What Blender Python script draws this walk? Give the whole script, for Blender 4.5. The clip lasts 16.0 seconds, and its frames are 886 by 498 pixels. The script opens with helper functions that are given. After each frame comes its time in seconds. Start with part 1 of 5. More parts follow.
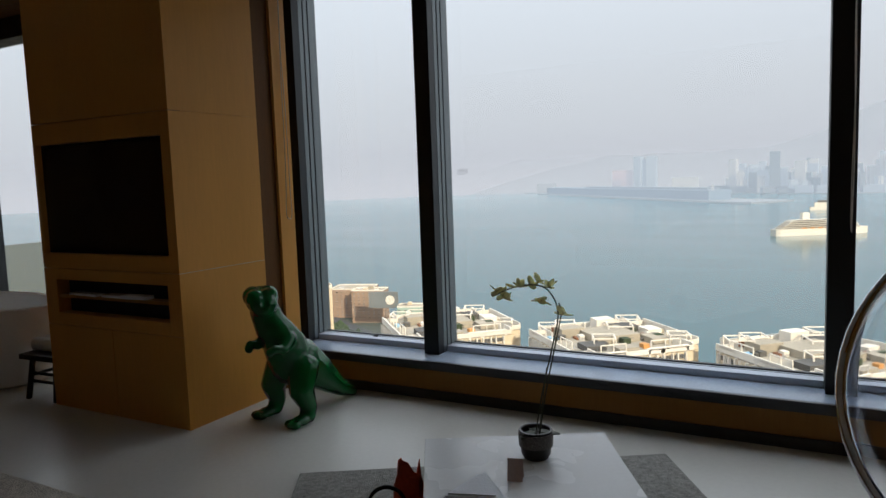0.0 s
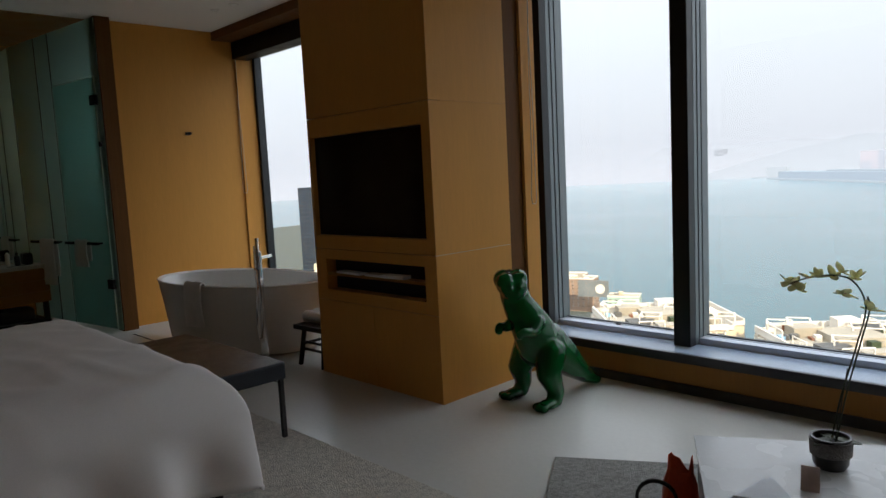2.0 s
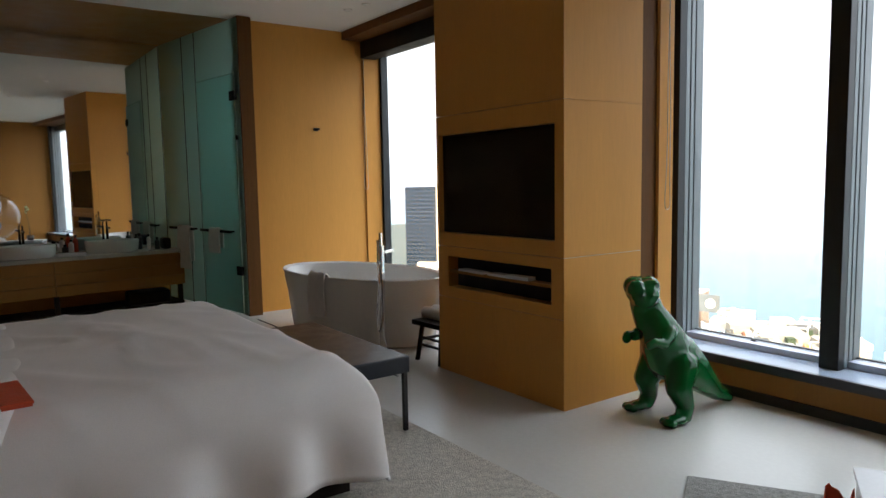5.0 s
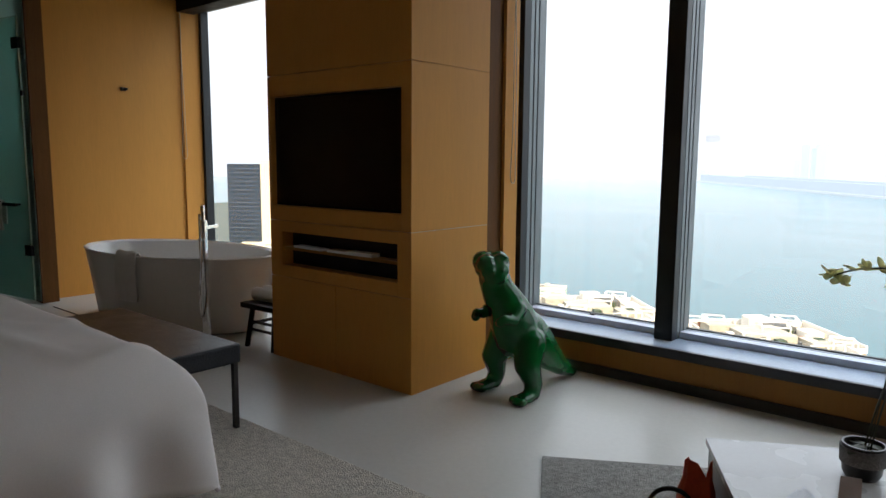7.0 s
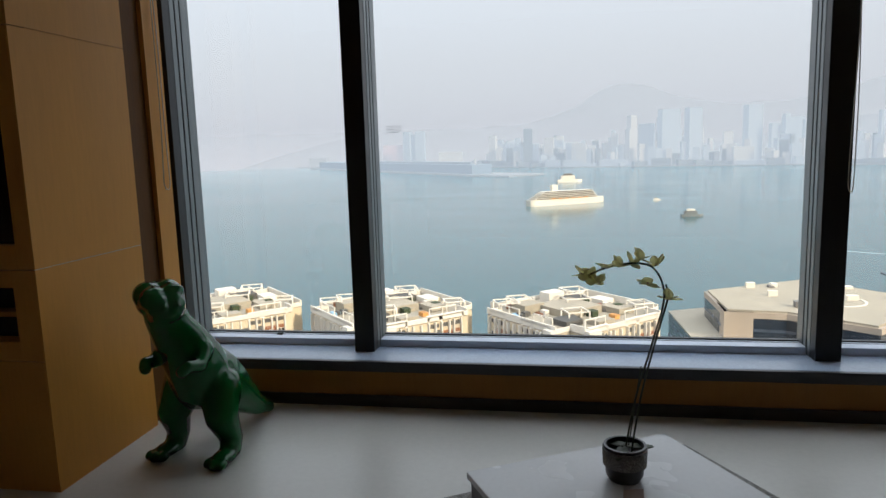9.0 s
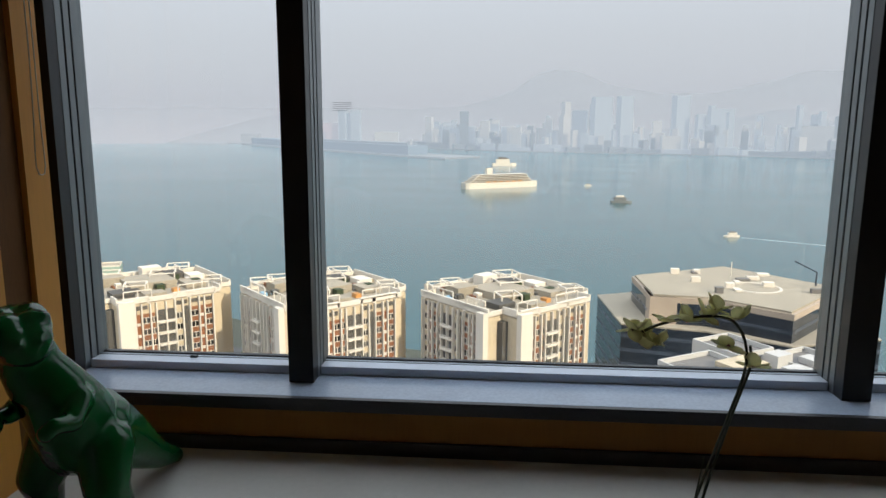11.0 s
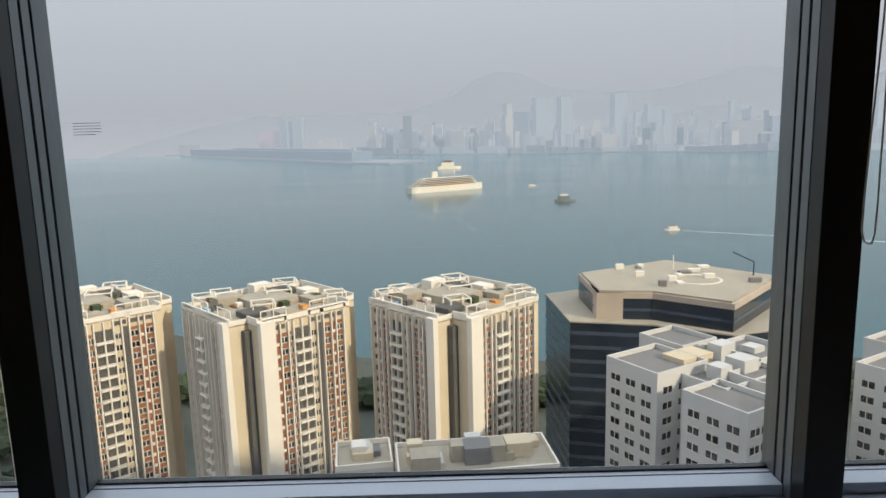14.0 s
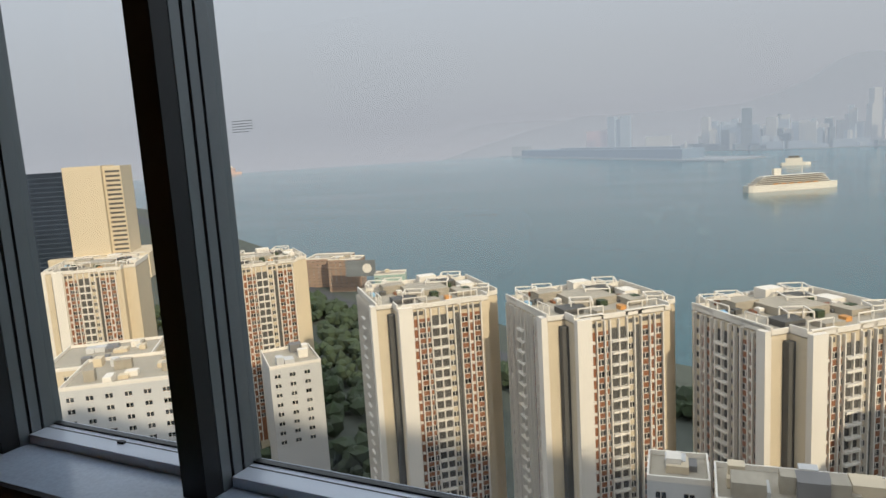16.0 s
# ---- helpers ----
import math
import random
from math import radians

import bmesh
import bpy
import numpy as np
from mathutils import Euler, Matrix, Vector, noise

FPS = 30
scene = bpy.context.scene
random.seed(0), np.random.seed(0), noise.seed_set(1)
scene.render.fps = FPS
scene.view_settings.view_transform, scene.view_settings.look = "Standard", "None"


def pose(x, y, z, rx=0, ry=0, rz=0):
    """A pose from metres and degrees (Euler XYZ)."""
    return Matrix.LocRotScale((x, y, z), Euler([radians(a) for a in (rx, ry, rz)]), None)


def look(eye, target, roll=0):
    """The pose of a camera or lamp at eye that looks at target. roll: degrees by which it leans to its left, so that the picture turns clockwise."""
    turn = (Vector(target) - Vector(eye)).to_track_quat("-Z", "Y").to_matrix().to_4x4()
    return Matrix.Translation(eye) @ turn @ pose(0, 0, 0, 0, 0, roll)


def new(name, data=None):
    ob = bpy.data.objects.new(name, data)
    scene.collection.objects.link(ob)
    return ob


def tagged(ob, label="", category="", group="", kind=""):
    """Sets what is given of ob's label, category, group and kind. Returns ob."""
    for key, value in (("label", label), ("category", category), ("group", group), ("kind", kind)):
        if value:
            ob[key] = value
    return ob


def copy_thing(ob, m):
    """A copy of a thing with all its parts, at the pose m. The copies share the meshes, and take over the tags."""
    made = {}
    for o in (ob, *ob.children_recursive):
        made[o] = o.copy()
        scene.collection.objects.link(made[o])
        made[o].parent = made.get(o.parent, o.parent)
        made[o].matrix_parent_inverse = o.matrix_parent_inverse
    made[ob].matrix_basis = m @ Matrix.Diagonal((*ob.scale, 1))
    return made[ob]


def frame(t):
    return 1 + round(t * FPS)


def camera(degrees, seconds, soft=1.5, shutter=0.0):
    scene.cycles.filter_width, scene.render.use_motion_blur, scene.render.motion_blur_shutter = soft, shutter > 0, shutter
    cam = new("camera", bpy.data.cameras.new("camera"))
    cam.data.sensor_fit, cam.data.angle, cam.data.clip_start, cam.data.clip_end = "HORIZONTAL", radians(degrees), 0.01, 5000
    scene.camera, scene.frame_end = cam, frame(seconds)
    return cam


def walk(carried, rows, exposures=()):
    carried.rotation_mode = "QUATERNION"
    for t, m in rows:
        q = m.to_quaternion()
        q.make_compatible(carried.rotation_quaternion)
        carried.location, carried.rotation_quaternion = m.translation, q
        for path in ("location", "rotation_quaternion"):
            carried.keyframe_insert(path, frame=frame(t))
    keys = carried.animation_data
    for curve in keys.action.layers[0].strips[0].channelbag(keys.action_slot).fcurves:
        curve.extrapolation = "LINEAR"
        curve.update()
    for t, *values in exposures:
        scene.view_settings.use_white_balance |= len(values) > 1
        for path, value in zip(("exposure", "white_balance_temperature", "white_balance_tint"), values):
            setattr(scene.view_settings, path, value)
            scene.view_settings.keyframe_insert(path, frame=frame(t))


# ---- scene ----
cam = camera(65.4, 16.0)
PATH = [
    (0, (3.356, -2.857, 1.475), (2.408, -1.107, 1.277), -2.0),
    (0.5, (3.264, -2.864, 1.438), (2.211, -1.176, 1.238), -2.1),
    (1, (3.22, -2.909, 1.464), (2.073, -1.283, 1.27), -1.9),
    (1.5, (3.175, -2.945, 1.465), (1.886, -1.427, 1.278), -2.7),
    (2, (3.14, -2.982, 1.468), (1.714, -1.596, 1.259), -2.9),
    (2.5, (3.109, -2.975, 1.458), (1.573, -1.712, 1.247), -2.0),
    (3, (3.065, -2.982, 1.434), (1.473, -1.79, 1.22), -1.0),
    (3.5, (3.047, -3.01, 1.456), (1.42, -1.864, 1.263), -1.1),
    (6, (2.925, -3.078, 1.43), (1.345, -1.866, 1.242), -0.7),
    (6.5, (2.842, -3.017, 1.397), (1.376, -1.67, 1.21), 0.4),
    (7, (2.688, -2.905, 1.382), (1.411, -1.387, 1.129), 0.4),
    (7.5, (2.525, -2.839, 1.355), (1.448, -1.173, 1.098), 1.1),
    (8, (2.32, -2.734, 1.438), (1.636, -0.877, 1.148), -0.5),
    (8.5, (2.201, -2.633, 1.398), (1.74, -0.719, 1.045), -0.8),
    (9, (2.13, -2.46, 1.418), (1.791, -0.511, 1.127), -1.7),
    (9.5, (2.074, -2.317, 1.427), (1.812, -0.357, 1.129), -0.1),
    (12, (1.836, -1.259, 1.468), (1.871, 0.706, 1.099), -1.3),
    (12.5, (1.837, -1.051, 1.491), (2.004, 0.918, 1.182), -2.0),
    (13, (1.919, -0.928, 1.501), (2.095, 1.039, 1.184), -2.6),
    (13.5, (2.116, -0.826, 1.509), (2.172, 1.156, 1.243), -1.5),
    (14, (2.305, -0.753, 1.494), (2.304, 1.219, 1.157), -1.5),
    (14.5, (2.456, -0.618, 1.528), (2.255, 1.36, 1.309), -3.0),
    (15, (2.619, -0.552, 1.517), (2.157, 1.381, 1.293), -3.9),
    (15.5, (2.772, -0.435, 1.463), (2.032, 1.407, 1.219), -0.8),
    (16, (2.825, -0.336, 1.43), (1.937, 1.431, 1.13), -3.5),
]
walk(cam, [(t, look(eye, target, roll)) for t, eye, target, roll in PATH], exposures=[(0, 0.1), (1, 0.15), (1.5, 0.35), (2.5, 0.7), (3.5, 1.0), (6, 1.7), (6.5, 1.5), (7, 1.0), (8, 0.4), (9, 0.2), (9.7, 0.1), (12, -0.05), (16, -0.4)])
# ---- place ----
# ---- world and sun ----
world = bpy.data.worlds.new("hazy_sky")
scene.world = world
world.use_nodes = True
wn, wl = world.node_tree.nodes, world.node_tree.links
sky = wn.new("ShaderNodeTexSky")
sky.sky_type = "NISHITA"
sky.sun_disc = False
sky.sun_elevation, sky.sun_rotation = radians(23.5), radians(128.5)
sky.air_density, sky.dust_density, sky.ozone_density, sky.altitude = 1.0, 6.0, 1.0, 120
# hazy sky: brighter towards the zenith, as under thin cloud
haze = wn.new("ShaderNodeMix")
haze.data_type = "RGBA"
haze.inputs[0].default_value = 0.88
geo, sep, ramp, tone = wn.new("ShaderNodeTexCoord"), wn.new("ShaderNodeSeparateXYZ"), wn.new("ShaderNodeValToRGB"), wn.new("ShaderNodeVectorMath")
wl.new(geo.outputs["Generated"], sep.inputs[0])
wl.new(sep.outputs[2], ramp.inputs[0])
ramp.color_ramp.elements[0].position, ramp.color_ramp.elements[0].color = 0.0, (0.735, 0.735, 0.80, 1)
ramp.color_ramp.elements[1].position, ramp.color_ramp.elements[1].color = 1.0, (2.4, 2.5, 2.7, 1)
for at, c in ((0.12, (0.825, 0.825, 0.875)), (0.3, (1.0, 1.025, 1.09)), (0.55, (1.75, 1.8, 1.92))):
    ramp.color_ramp.elements.new(at).color = (*c, 1)
tone.operation = "SCALE"
tone.inputs["Scale"].default_value = 9.6
wl.new(ramp.outputs[0], tone.inputs[0])
wl.new(tone.outputs[0], haze.inputs[7])
wl.new(sky.outputs[0], haze.inputs[6])
wl.new(haze.outputs[2], wn["Background"].inputs[0])
wn["Background"].inputs[1].default_value = 0.10
sun = new("sun", bpy.data.lights.new("sun", "SUN"))
sun.data.energy, sun.data.angle, sun.data.color = 4.6, radians(1.2), (1.0, 0.83, 0.61)
sun.matrix_world = look((270, -215, 150), (0, 0, 0))

# ---- helpers of this scene ----
def part(name, bm, material, parent=None, label="", smooth=False, bevel=0.0):
    """Links a bmesh as one mesh object under a thing or part."""
    if bevel:
        bmesh.ops.bevel(bm, geom=list(bm.edges), offset=bevel, segments=2, affect="EDGES", clamp_overlap=True, profile=0.6)
    me = bpy.data.meshes.new(name)
    bmesh.ops.recalc_face_normals(bm, faces=list(bm.faces))
    bm.to_mesh(me)
    bm.free()
    if smooth:
        for p in me.polygons:
            p.use_smooth = True
        me.set_sharp_from_angle(angle=radians(40))
    me.materials.append(material)
    ob = new(name, me)
    ob.parent = parent
    if label:
        ob["label"] = label
    return ob


def thing(name, at, label, category, turn=0.0, group="", kind=""):
    ob = new(name)
    ob.empty_display_size = 0.1
    ob.matrix_basis = pose(at[0], at[1], at[2], 0, 0, turn)
    return tagged(ob, label, category, group, kind)


def box(x0, y0, z0, x1, y1, z1, bm=None):
    bm = bm or bmesh.new()
    vs = [bm.verts.new((x, y, z)) for x in (x0, x1) for y in (y0, y1) for z in (z0, z1)]
    for f in ((0, 1, 3, 2), (4, 6, 7, 5), (0, 4, 5, 1), (2, 3, 7, 6), (0, 2, 6, 4), (1, 5, 7, 3)):
        bm.faces.new([vs[i] for i in f])
    return bm


def prism(points, z0, z1, bm=None):
    """An upright prism over a plan polygon."""
    bm = bm or bmesh.new()
    lo = [bm.verts.new((x, y, z0)) for x, y in points]
    hi = [bm.verts.new((x, y, z1)) for x, y in points]
    n = len(points)
    bm.faces.new(lo[::-1]), bm.faces.new(hi)
    for i in range(n):
        bm.faces.new((lo[i], lo[(i + 1) % n], hi[(i + 1) % n], hi[i]))
    return bm


def lathe(profile, steps=24, bm=None, sx=1.0, sy=1.0, at=(0, 0, 0)):
    """Turns (radius, z) pairs about z; closed where the radius is zero."""
    bm = bm or bmesh.new()
    rings = []
    for r, z in profile:
        if r < 1e-6:
            rings.append([bm.verts.new((at[0], at[1], at[2] + z))])
        else:
            rings.append([bm.verts.new((at[0] + sx * r * math.cos(2 * math.pi * k / steps), at[1] + sy * r * math.sin(2 * math.pi * k / steps), at[2] + z)) for k in range(steps)])
    for a, b in zip(rings, rings[1:]):
        for k in range(steps):
            j = (k + 1) % steps
            if len(a) == 1 and len(b) == 1:
                continue
            if len(a) == 1:
                bm.faces.new((a[0], b[k], b[j]))
            elif len(b) == 1:
                bm.faces.new((a[k], a[j], b[0]))
            else:
                bm.faces.new((a[k], a[j], b[j], b[k]))
    return bm


def tube(points, radius, steps=8, bm=None):
    """A round bar along points; radius may be one number or one per point."""
    bm = bm or bmesh.new()
    pts = [Vector(p) for p in points]
    rs = radius if isinstance(radius, (list, tuple)) else [radius] * len(pts)
    rings = []
    side = None
    for i, p in enumerate(pts):
        d = (pts[min(i + 1, len(pts) - 1)] - pts[max(i - 1, 0)]).normalized()
        if side is None:
            side = d.orthogonal().normalized()
        else:
            side = (side - d * side.dot(d)).normalized()
        up = d.cross(side)
        rings.append([bm.verts.new(p + rs[i] * (math.cos(a) * side + math.sin(a) * up)) for a in [2 * math.pi * k / steps for k in range(steps)]])
    for a, b in zip(rings, rings[1:]):
        for k in range(steps):
            bm.faces.new((a[k], a[(k + 1) % steps], b[(k + 1) % steps], b[k]))
    bm.faces.new(rings[0][::-1]), bm.faces.new(rings[-1])
    return bm


def curve_pts(points, n):
    """Points along a smooth line through the given points."""
    p = [Vector(q) for q in points]
    p = [2 * p[0] - p[1]] + p + [2 * p[-1] - p[-2]]
    out = []
    for i in range(1, len(p) - 2):
        for k in range(n):
            t = k / n
            out.append(0.5 * (2 * p[i] + (p[i + 1] - p[i - 1]) * t + (2 * p[i - 1] - 5 * p[i] + 4 * p[i + 1] - p[i + 2]) * t * t + (3 * p[i] - p[i - 1] - 3 * p[i + 1] + p[i + 2]) * t ** 3))
    return out + [p[-2]]


# ---- materials ----
def surface(name, color, rough=0.6, metal=0.0, vary=0.12, scale=6.0, fine=60.0, bump=0.02, stretch=(1, 1, 1), spec=0.5, island=0.0, coat=0.0):
    """A procedural surface with variation at a coarse and a fine scale."""
    m = bpy.data.materials.new(name)
    m.use_nodes = True
    n, l = m.node_tree.nodes, m.node_tree.links
    b = n["Principled BSDF"]
    co = n.new("ShaderNodeTexCoord")
    mp = n.new("ShaderNodeMapping")
    mp.inputs["Scale"].default_value = stretch
    l.new(co.outputs["Object"], mp.inputs[0])
    big, small = n.new("ShaderNodeTexNoise"), n.new("ShaderNodeTexNoise")
    big.inputs["Scale"].default_value, small.inputs["Scale"].default_value = scale, fine
    big.inputs["Detail"].default_value, small.inputs["Detail"].default_value = 3, 2
    l.new(mp.outputs[0], big.inputs[0]), l.new(mp.outputs[0], small.inputs[0])
    add = n.new("ShaderNodeMath")
    add.operation = "ADD"
    l.new(big.outputs[0], add.inputs[0]), l.new(small.outputs[0], add.inputs[1])
    rng = n.new("ShaderNodeMapRange")
    rng.inputs[1].default_value, rng.inputs[2].default_value = 0.6, 1.4
    rng.inputs[3].default_value, rng.inputs[4].default_value = 1 - vary, 1 + vary
    l.new(add.outputs[0], rng.inputs[0])
    col = n.new("ShaderNodeHueSaturation")
    col.inputs["Color"].default_value = (*color, 1)
    l.new(rng.outputs[0], col.inputs["Value"])
    if island:
        oi = n.new("ShaderNodeObjectInfo")
        r2 = n.new("ShaderNodeMapRange")
        r2.inputs[3].default_value, r2.inputs[4].default_value = 1 - island, 1 + island
        l.new(oi.outputs["Random"], r2.inputs[0])
        mul = n.new("ShaderNodeMath")
        mul.operation = "MULTIPLY"
        l.new(rng.outputs[0], mul.inputs[0]), l.new(r2.outputs[0], mul.inputs[1])
        l.new(mul.outputs[0], col.inputs["Value"])
    l.new(col.outputs[0], b.inputs["Base Color"])
    b.inputs["Roughness"].default_value, b.inputs["Metallic"].default_value = rough, metal
    b.inputs["Specular IOR Level"].default_value = spec
    b.inputs["Coat Weight"].default_value = coat
    if bump:
        bp = n.new("ShaderNodeBump")
        bp.inputs["Strength"].default_value, bp.inputs["Distance"].default_value = min(1.0, bump * 10), 0.01
        l.new(small.outputs[0], bp.inputs["Height"]), l.new(bp.outputs[0], b.inputs["Normal"])
    rr = n.new("ShaderNodeMapRange")
    rr.inputs[1].default_value, rr.inputs[2].default_value = 0.3, 0.7
    rr.inputs[3].default_value, rr.inputs[4].default_value = max(0.02, rough * 0.85), min(1, rough * 1.15)
    l.new(big.outputs[0], rr.inputs[0]), l.new(rr.outputs[0], b.inputs["Roughness"])
    return m


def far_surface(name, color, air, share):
    """A surface kilometres away, seen through lit haze painted in as a glow."""
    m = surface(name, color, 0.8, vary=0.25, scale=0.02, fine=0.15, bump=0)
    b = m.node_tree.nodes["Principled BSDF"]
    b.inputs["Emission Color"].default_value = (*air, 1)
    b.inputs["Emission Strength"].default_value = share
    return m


def clear(name, color=(1, 1, 1), rough=0.0, ior=1.45):
    m = bpy.data.materials.new(name)
    m.use_nodes = True
    b = m.node_tree.nodes["Principled BSDF"]
    b.inputs["Base Color"].default_value = (*color, 1)
    b.inputs["Roughness"].default_value, b.inputs["IOR"].default_value = rough, ior
    b.inputs["Transmission Weight"].default_value = 1.0
    return m


def pane_glass(name, tint, gloss=0.03):
    """Thin window glass: passes the light straight through, with a faint mirror on top."""
    m = bpy.data.materials.new(name)
    m.use_nodes = True
    n, l = m.node_tree.nodes, m.node_tree.links
    n.remove(n["Principled BSDF"])
    tr, gl, mx = n.new("ShaderNodeBsdfTransparent"), n.new("ShaderNodeBsdfGlossy"), n.new("ShaderNodeMixShader")
    tr.inputs[0].default_value = (*tint, 1)
    gl.inputs["Roughness"].default_value = 0.01
    mx.inputs[0].default_value = gloss
    l.new(tr.outputs[0], mx.inputs[1]), l.new(gl.outputs[0], mx.inputs[2])
    l.new(mx.outputs[0], n["Material Output"].inputs[0])
    return m


M = dict(
    veneer=surface("honey_veneer", (0.62, 0.29, 0.062), 0.42, vary=0.06, scale=1.6, fine=24, bump=0.002, stretch=(3, 3, 0.3), spec=0.2),
    # darker copy of the honey veneer; also paints shade on the backlit breast wall
    veneer_mid=surface("brown_and_shaded_veneer", (0.32, 0.145, 0.032), 0.45, vary=0.08, scale=1.6, fine=24, bump=0.002, stretch=(3, 3, 0.3), spec=0.2),
    veneer_dark=surface("dark_brown_veneer", (0.14, 0.06, 0.018), 0.55, spec=0.12, vary=0.2, scale=3, fine=50, bump=0.004, stretch=(6, 6, 0.4)),
    joint=surface("shadow_joint", (0.10, 0.055, 0.02), 0.8, vary=0.1),
    floor=surface("pale_stone_floor", (0.54, 0.525, 0.49), 0.33, vary=0.05, scale=1.6, fine=34, bump=0.003),
    ceiling=surface("white_ceiling_paint", (0.78, 0.76, 0.72), 0.85, vary=0.03, scale=1.5, fine=90, bump=0.004),
    frame=surface("grey_anodised_aluminium", (0.19, 0.21, 0.22), 0.40, 0.45, vary=0.06, scale=3, fine=120, bump=0.002),
    frame_dark=surface("black_anodised_aluminium", (0.018, 0.02, 0.022), 0.4, 0.3, vary=0.08, scale=3, fine=120, bump=0.002),
    # sky reflection painted into rail and sill as a blue tint
    rail=surface("sky_tinted_aluminium", (0.58, 0.63, 0.72), 0.32, 0.1, vary=0.05, scale=3, fine=120, bump=0.002),
    sill=surface("sky_tinted_stone_sill", (0.37, 0.44, 0.55), 0.22, vary=0.12, scale=4, fine=70, bump=0.004),
    sill_edge=surface("black_stone_edge", (0.02, 0.02, 0.024), 0.35, vary=0.2, scale=5, fine=80),
    skirting=surface("black_skirting", (0.022, 0.018, 0.016), 0.5, vary=0.15),
    glass=pane_glass("window_glass", (0.93, 0.96, 0.97)),
    screen=surface("black_television_glass", (0.008, 0.008, 0.009), 0.16, vary=0.05, bump=0),
    black=surface("black_plastic", (0.010, 0.010, 0.012), 0.6, spec=0.25, vary=0.1),
    leather=surface("black_leather", (0.012, 0.014, 0.019), 0.36, spec=0.3, vary=0.25, scale=9, fine=120, bump=0.03),
    metal_dark=surface("dark_bronze_metal", (0.03, 0.027, 0.025), 0.4, 0.6, vary=0.1),
    chrome=surface("chrome", (0.75, 0.76, 0.78), 0.09, 1.0, vary=0.03, bump=0),
    linen=surface("white_cotton_linen", (0.84, 0.80, 0.78), 0.85, vary=0.05, scale=3, fine=220, bump=0.004),
    towel=surface("white_terry_towel", (0.70, 0.68, 0.66), 0.95, vary=0.1, scale=12, fine=200, bump=0.09),
    ceramic=surface("white_ceramic", (0.72, 0.71, 0.69), 0.16, vary=0.03, scale=2, fine=40, bump=0),
    counter=surface("cream_stone_counter", (0.5, 0.46, 0.39), 0.3, vary=0.12, scale=6, fine=60, bump=0.003),
    dark_wood=surface("dark_walnut", (0.022, 0.015, 0.011), 0.5, spec=0.2, vary=0.3, scale=4, fine=45, bump=0.02, stretch=(0.6, 6, 6)),
    green=surface("glossy_green_paint", (0.002, 0.085, 0.018), 0.14, vary=0.12, scale=5, fine=26, bump=0.004, spec=0.4),
    red=surface("orange_red_card", (0.62, 0.085, 0.03), 0.5, vary=0.12, scale=10, fine=90),
    paper=surface("white_paper", (0.72, 0.74, 0.80), 0.7, vary=0.04, scale=8, fine=120),
    pinkcard=surface("pale_pink_card", (0.52, 0.42, 0.38), 0.7, vary=0.06),
    table=surface("white_lacquer", (0.62, 0.62, 0.63), 0.26, vary=0.04, scale=3, fine=50, bump=0.001),
    table_side=surface("grey_lacquer", (0.10, 0.095, 0.095), 0.35, vary=0.08, scale=3),
    pot=surface("black_glazed_pot", (0.02, 0.018, 0.017), 0.3, vary=0.25, scale=8, bump=0.01),
    pot_band=surface("mottled_grey_pot_band", (0.12, 0.11, 0.10), 0.6, vary=0.4, scale=30, fine=120, bump=0.05),
    stem=surface("dark_green_orchid_stem", (0.035, 0.045, 0.02), 0.5, vary=0.2, scale=20),
    petal=surface("yellow_green_orchid_petal", (0.82, 0.80, 0.50), 0.6, vary=0.2, scale=30, fine=120),
    petal_pink=surface("plum_orchid_lip", (0.22, 0.05, 0.10), 0.55, vary=0.2, scale=30),
    mirror=surface("silvered_mirror", (0.86, 0.88, 0.87), 0.015, 1.0, vary=0.0, bump=0),
    frost=clear("green_frosted_glass", (0.47, 0.73, 0.67), 0.6),
    acrylic=clear("clear_acrylic", (0.97, 0.98, 1.0), 0.02, 1.2),
    cushion=surface("slate_blue_satin_cushion", (0.10, 0.13, 0.20), 0.42, vary=0.25, scale=7, fine=120, bump=0.01),
    rug=surface("grey_wool_shag", (0.27, 0.26, 0.245), 0.95, vary=0.6, scale=45, fine=150, bump=0.09),
    rug_beige=surface("beige_wool_loop", (0.52, 0.48, 0.42), 0.95, vary=0.4, scale=40, fine=130, bump=0.09),
    blue_box=surface("dark_toiletry_plastic", (0.05, 0.05, 0.06), 0.35, vary=0.2),
    lamp_glow=surface("white_lamp_lens", (0.8, 0.8, 0.78), 0.4, vary=0.02),
)

# petals let light through
n, l = M["petal"].node_tree.nodes, M["petal"].node_tree.links
tl, mx = n.new("ShaderNodeBsdfTranslucent"), n.new("ShaderNodeMixShader")
tl.inputs[0].default_value = (0.92, 0.90, 0.62, 1)
mx.inputs[0].default_value = 0.7
l.new(n["Principled BSDF"].outputs[0], mx.inputs[1]), l.new(tl.outputs[0], mx.inputs[2]), l.new(mx.outputs[0], n["Material Output"].inputs[0])
TILE = surface("grey_green_shower_tile", (0.26, 0.31, 0.29), 0.4, vary=0.1, scale=2, fine=40)

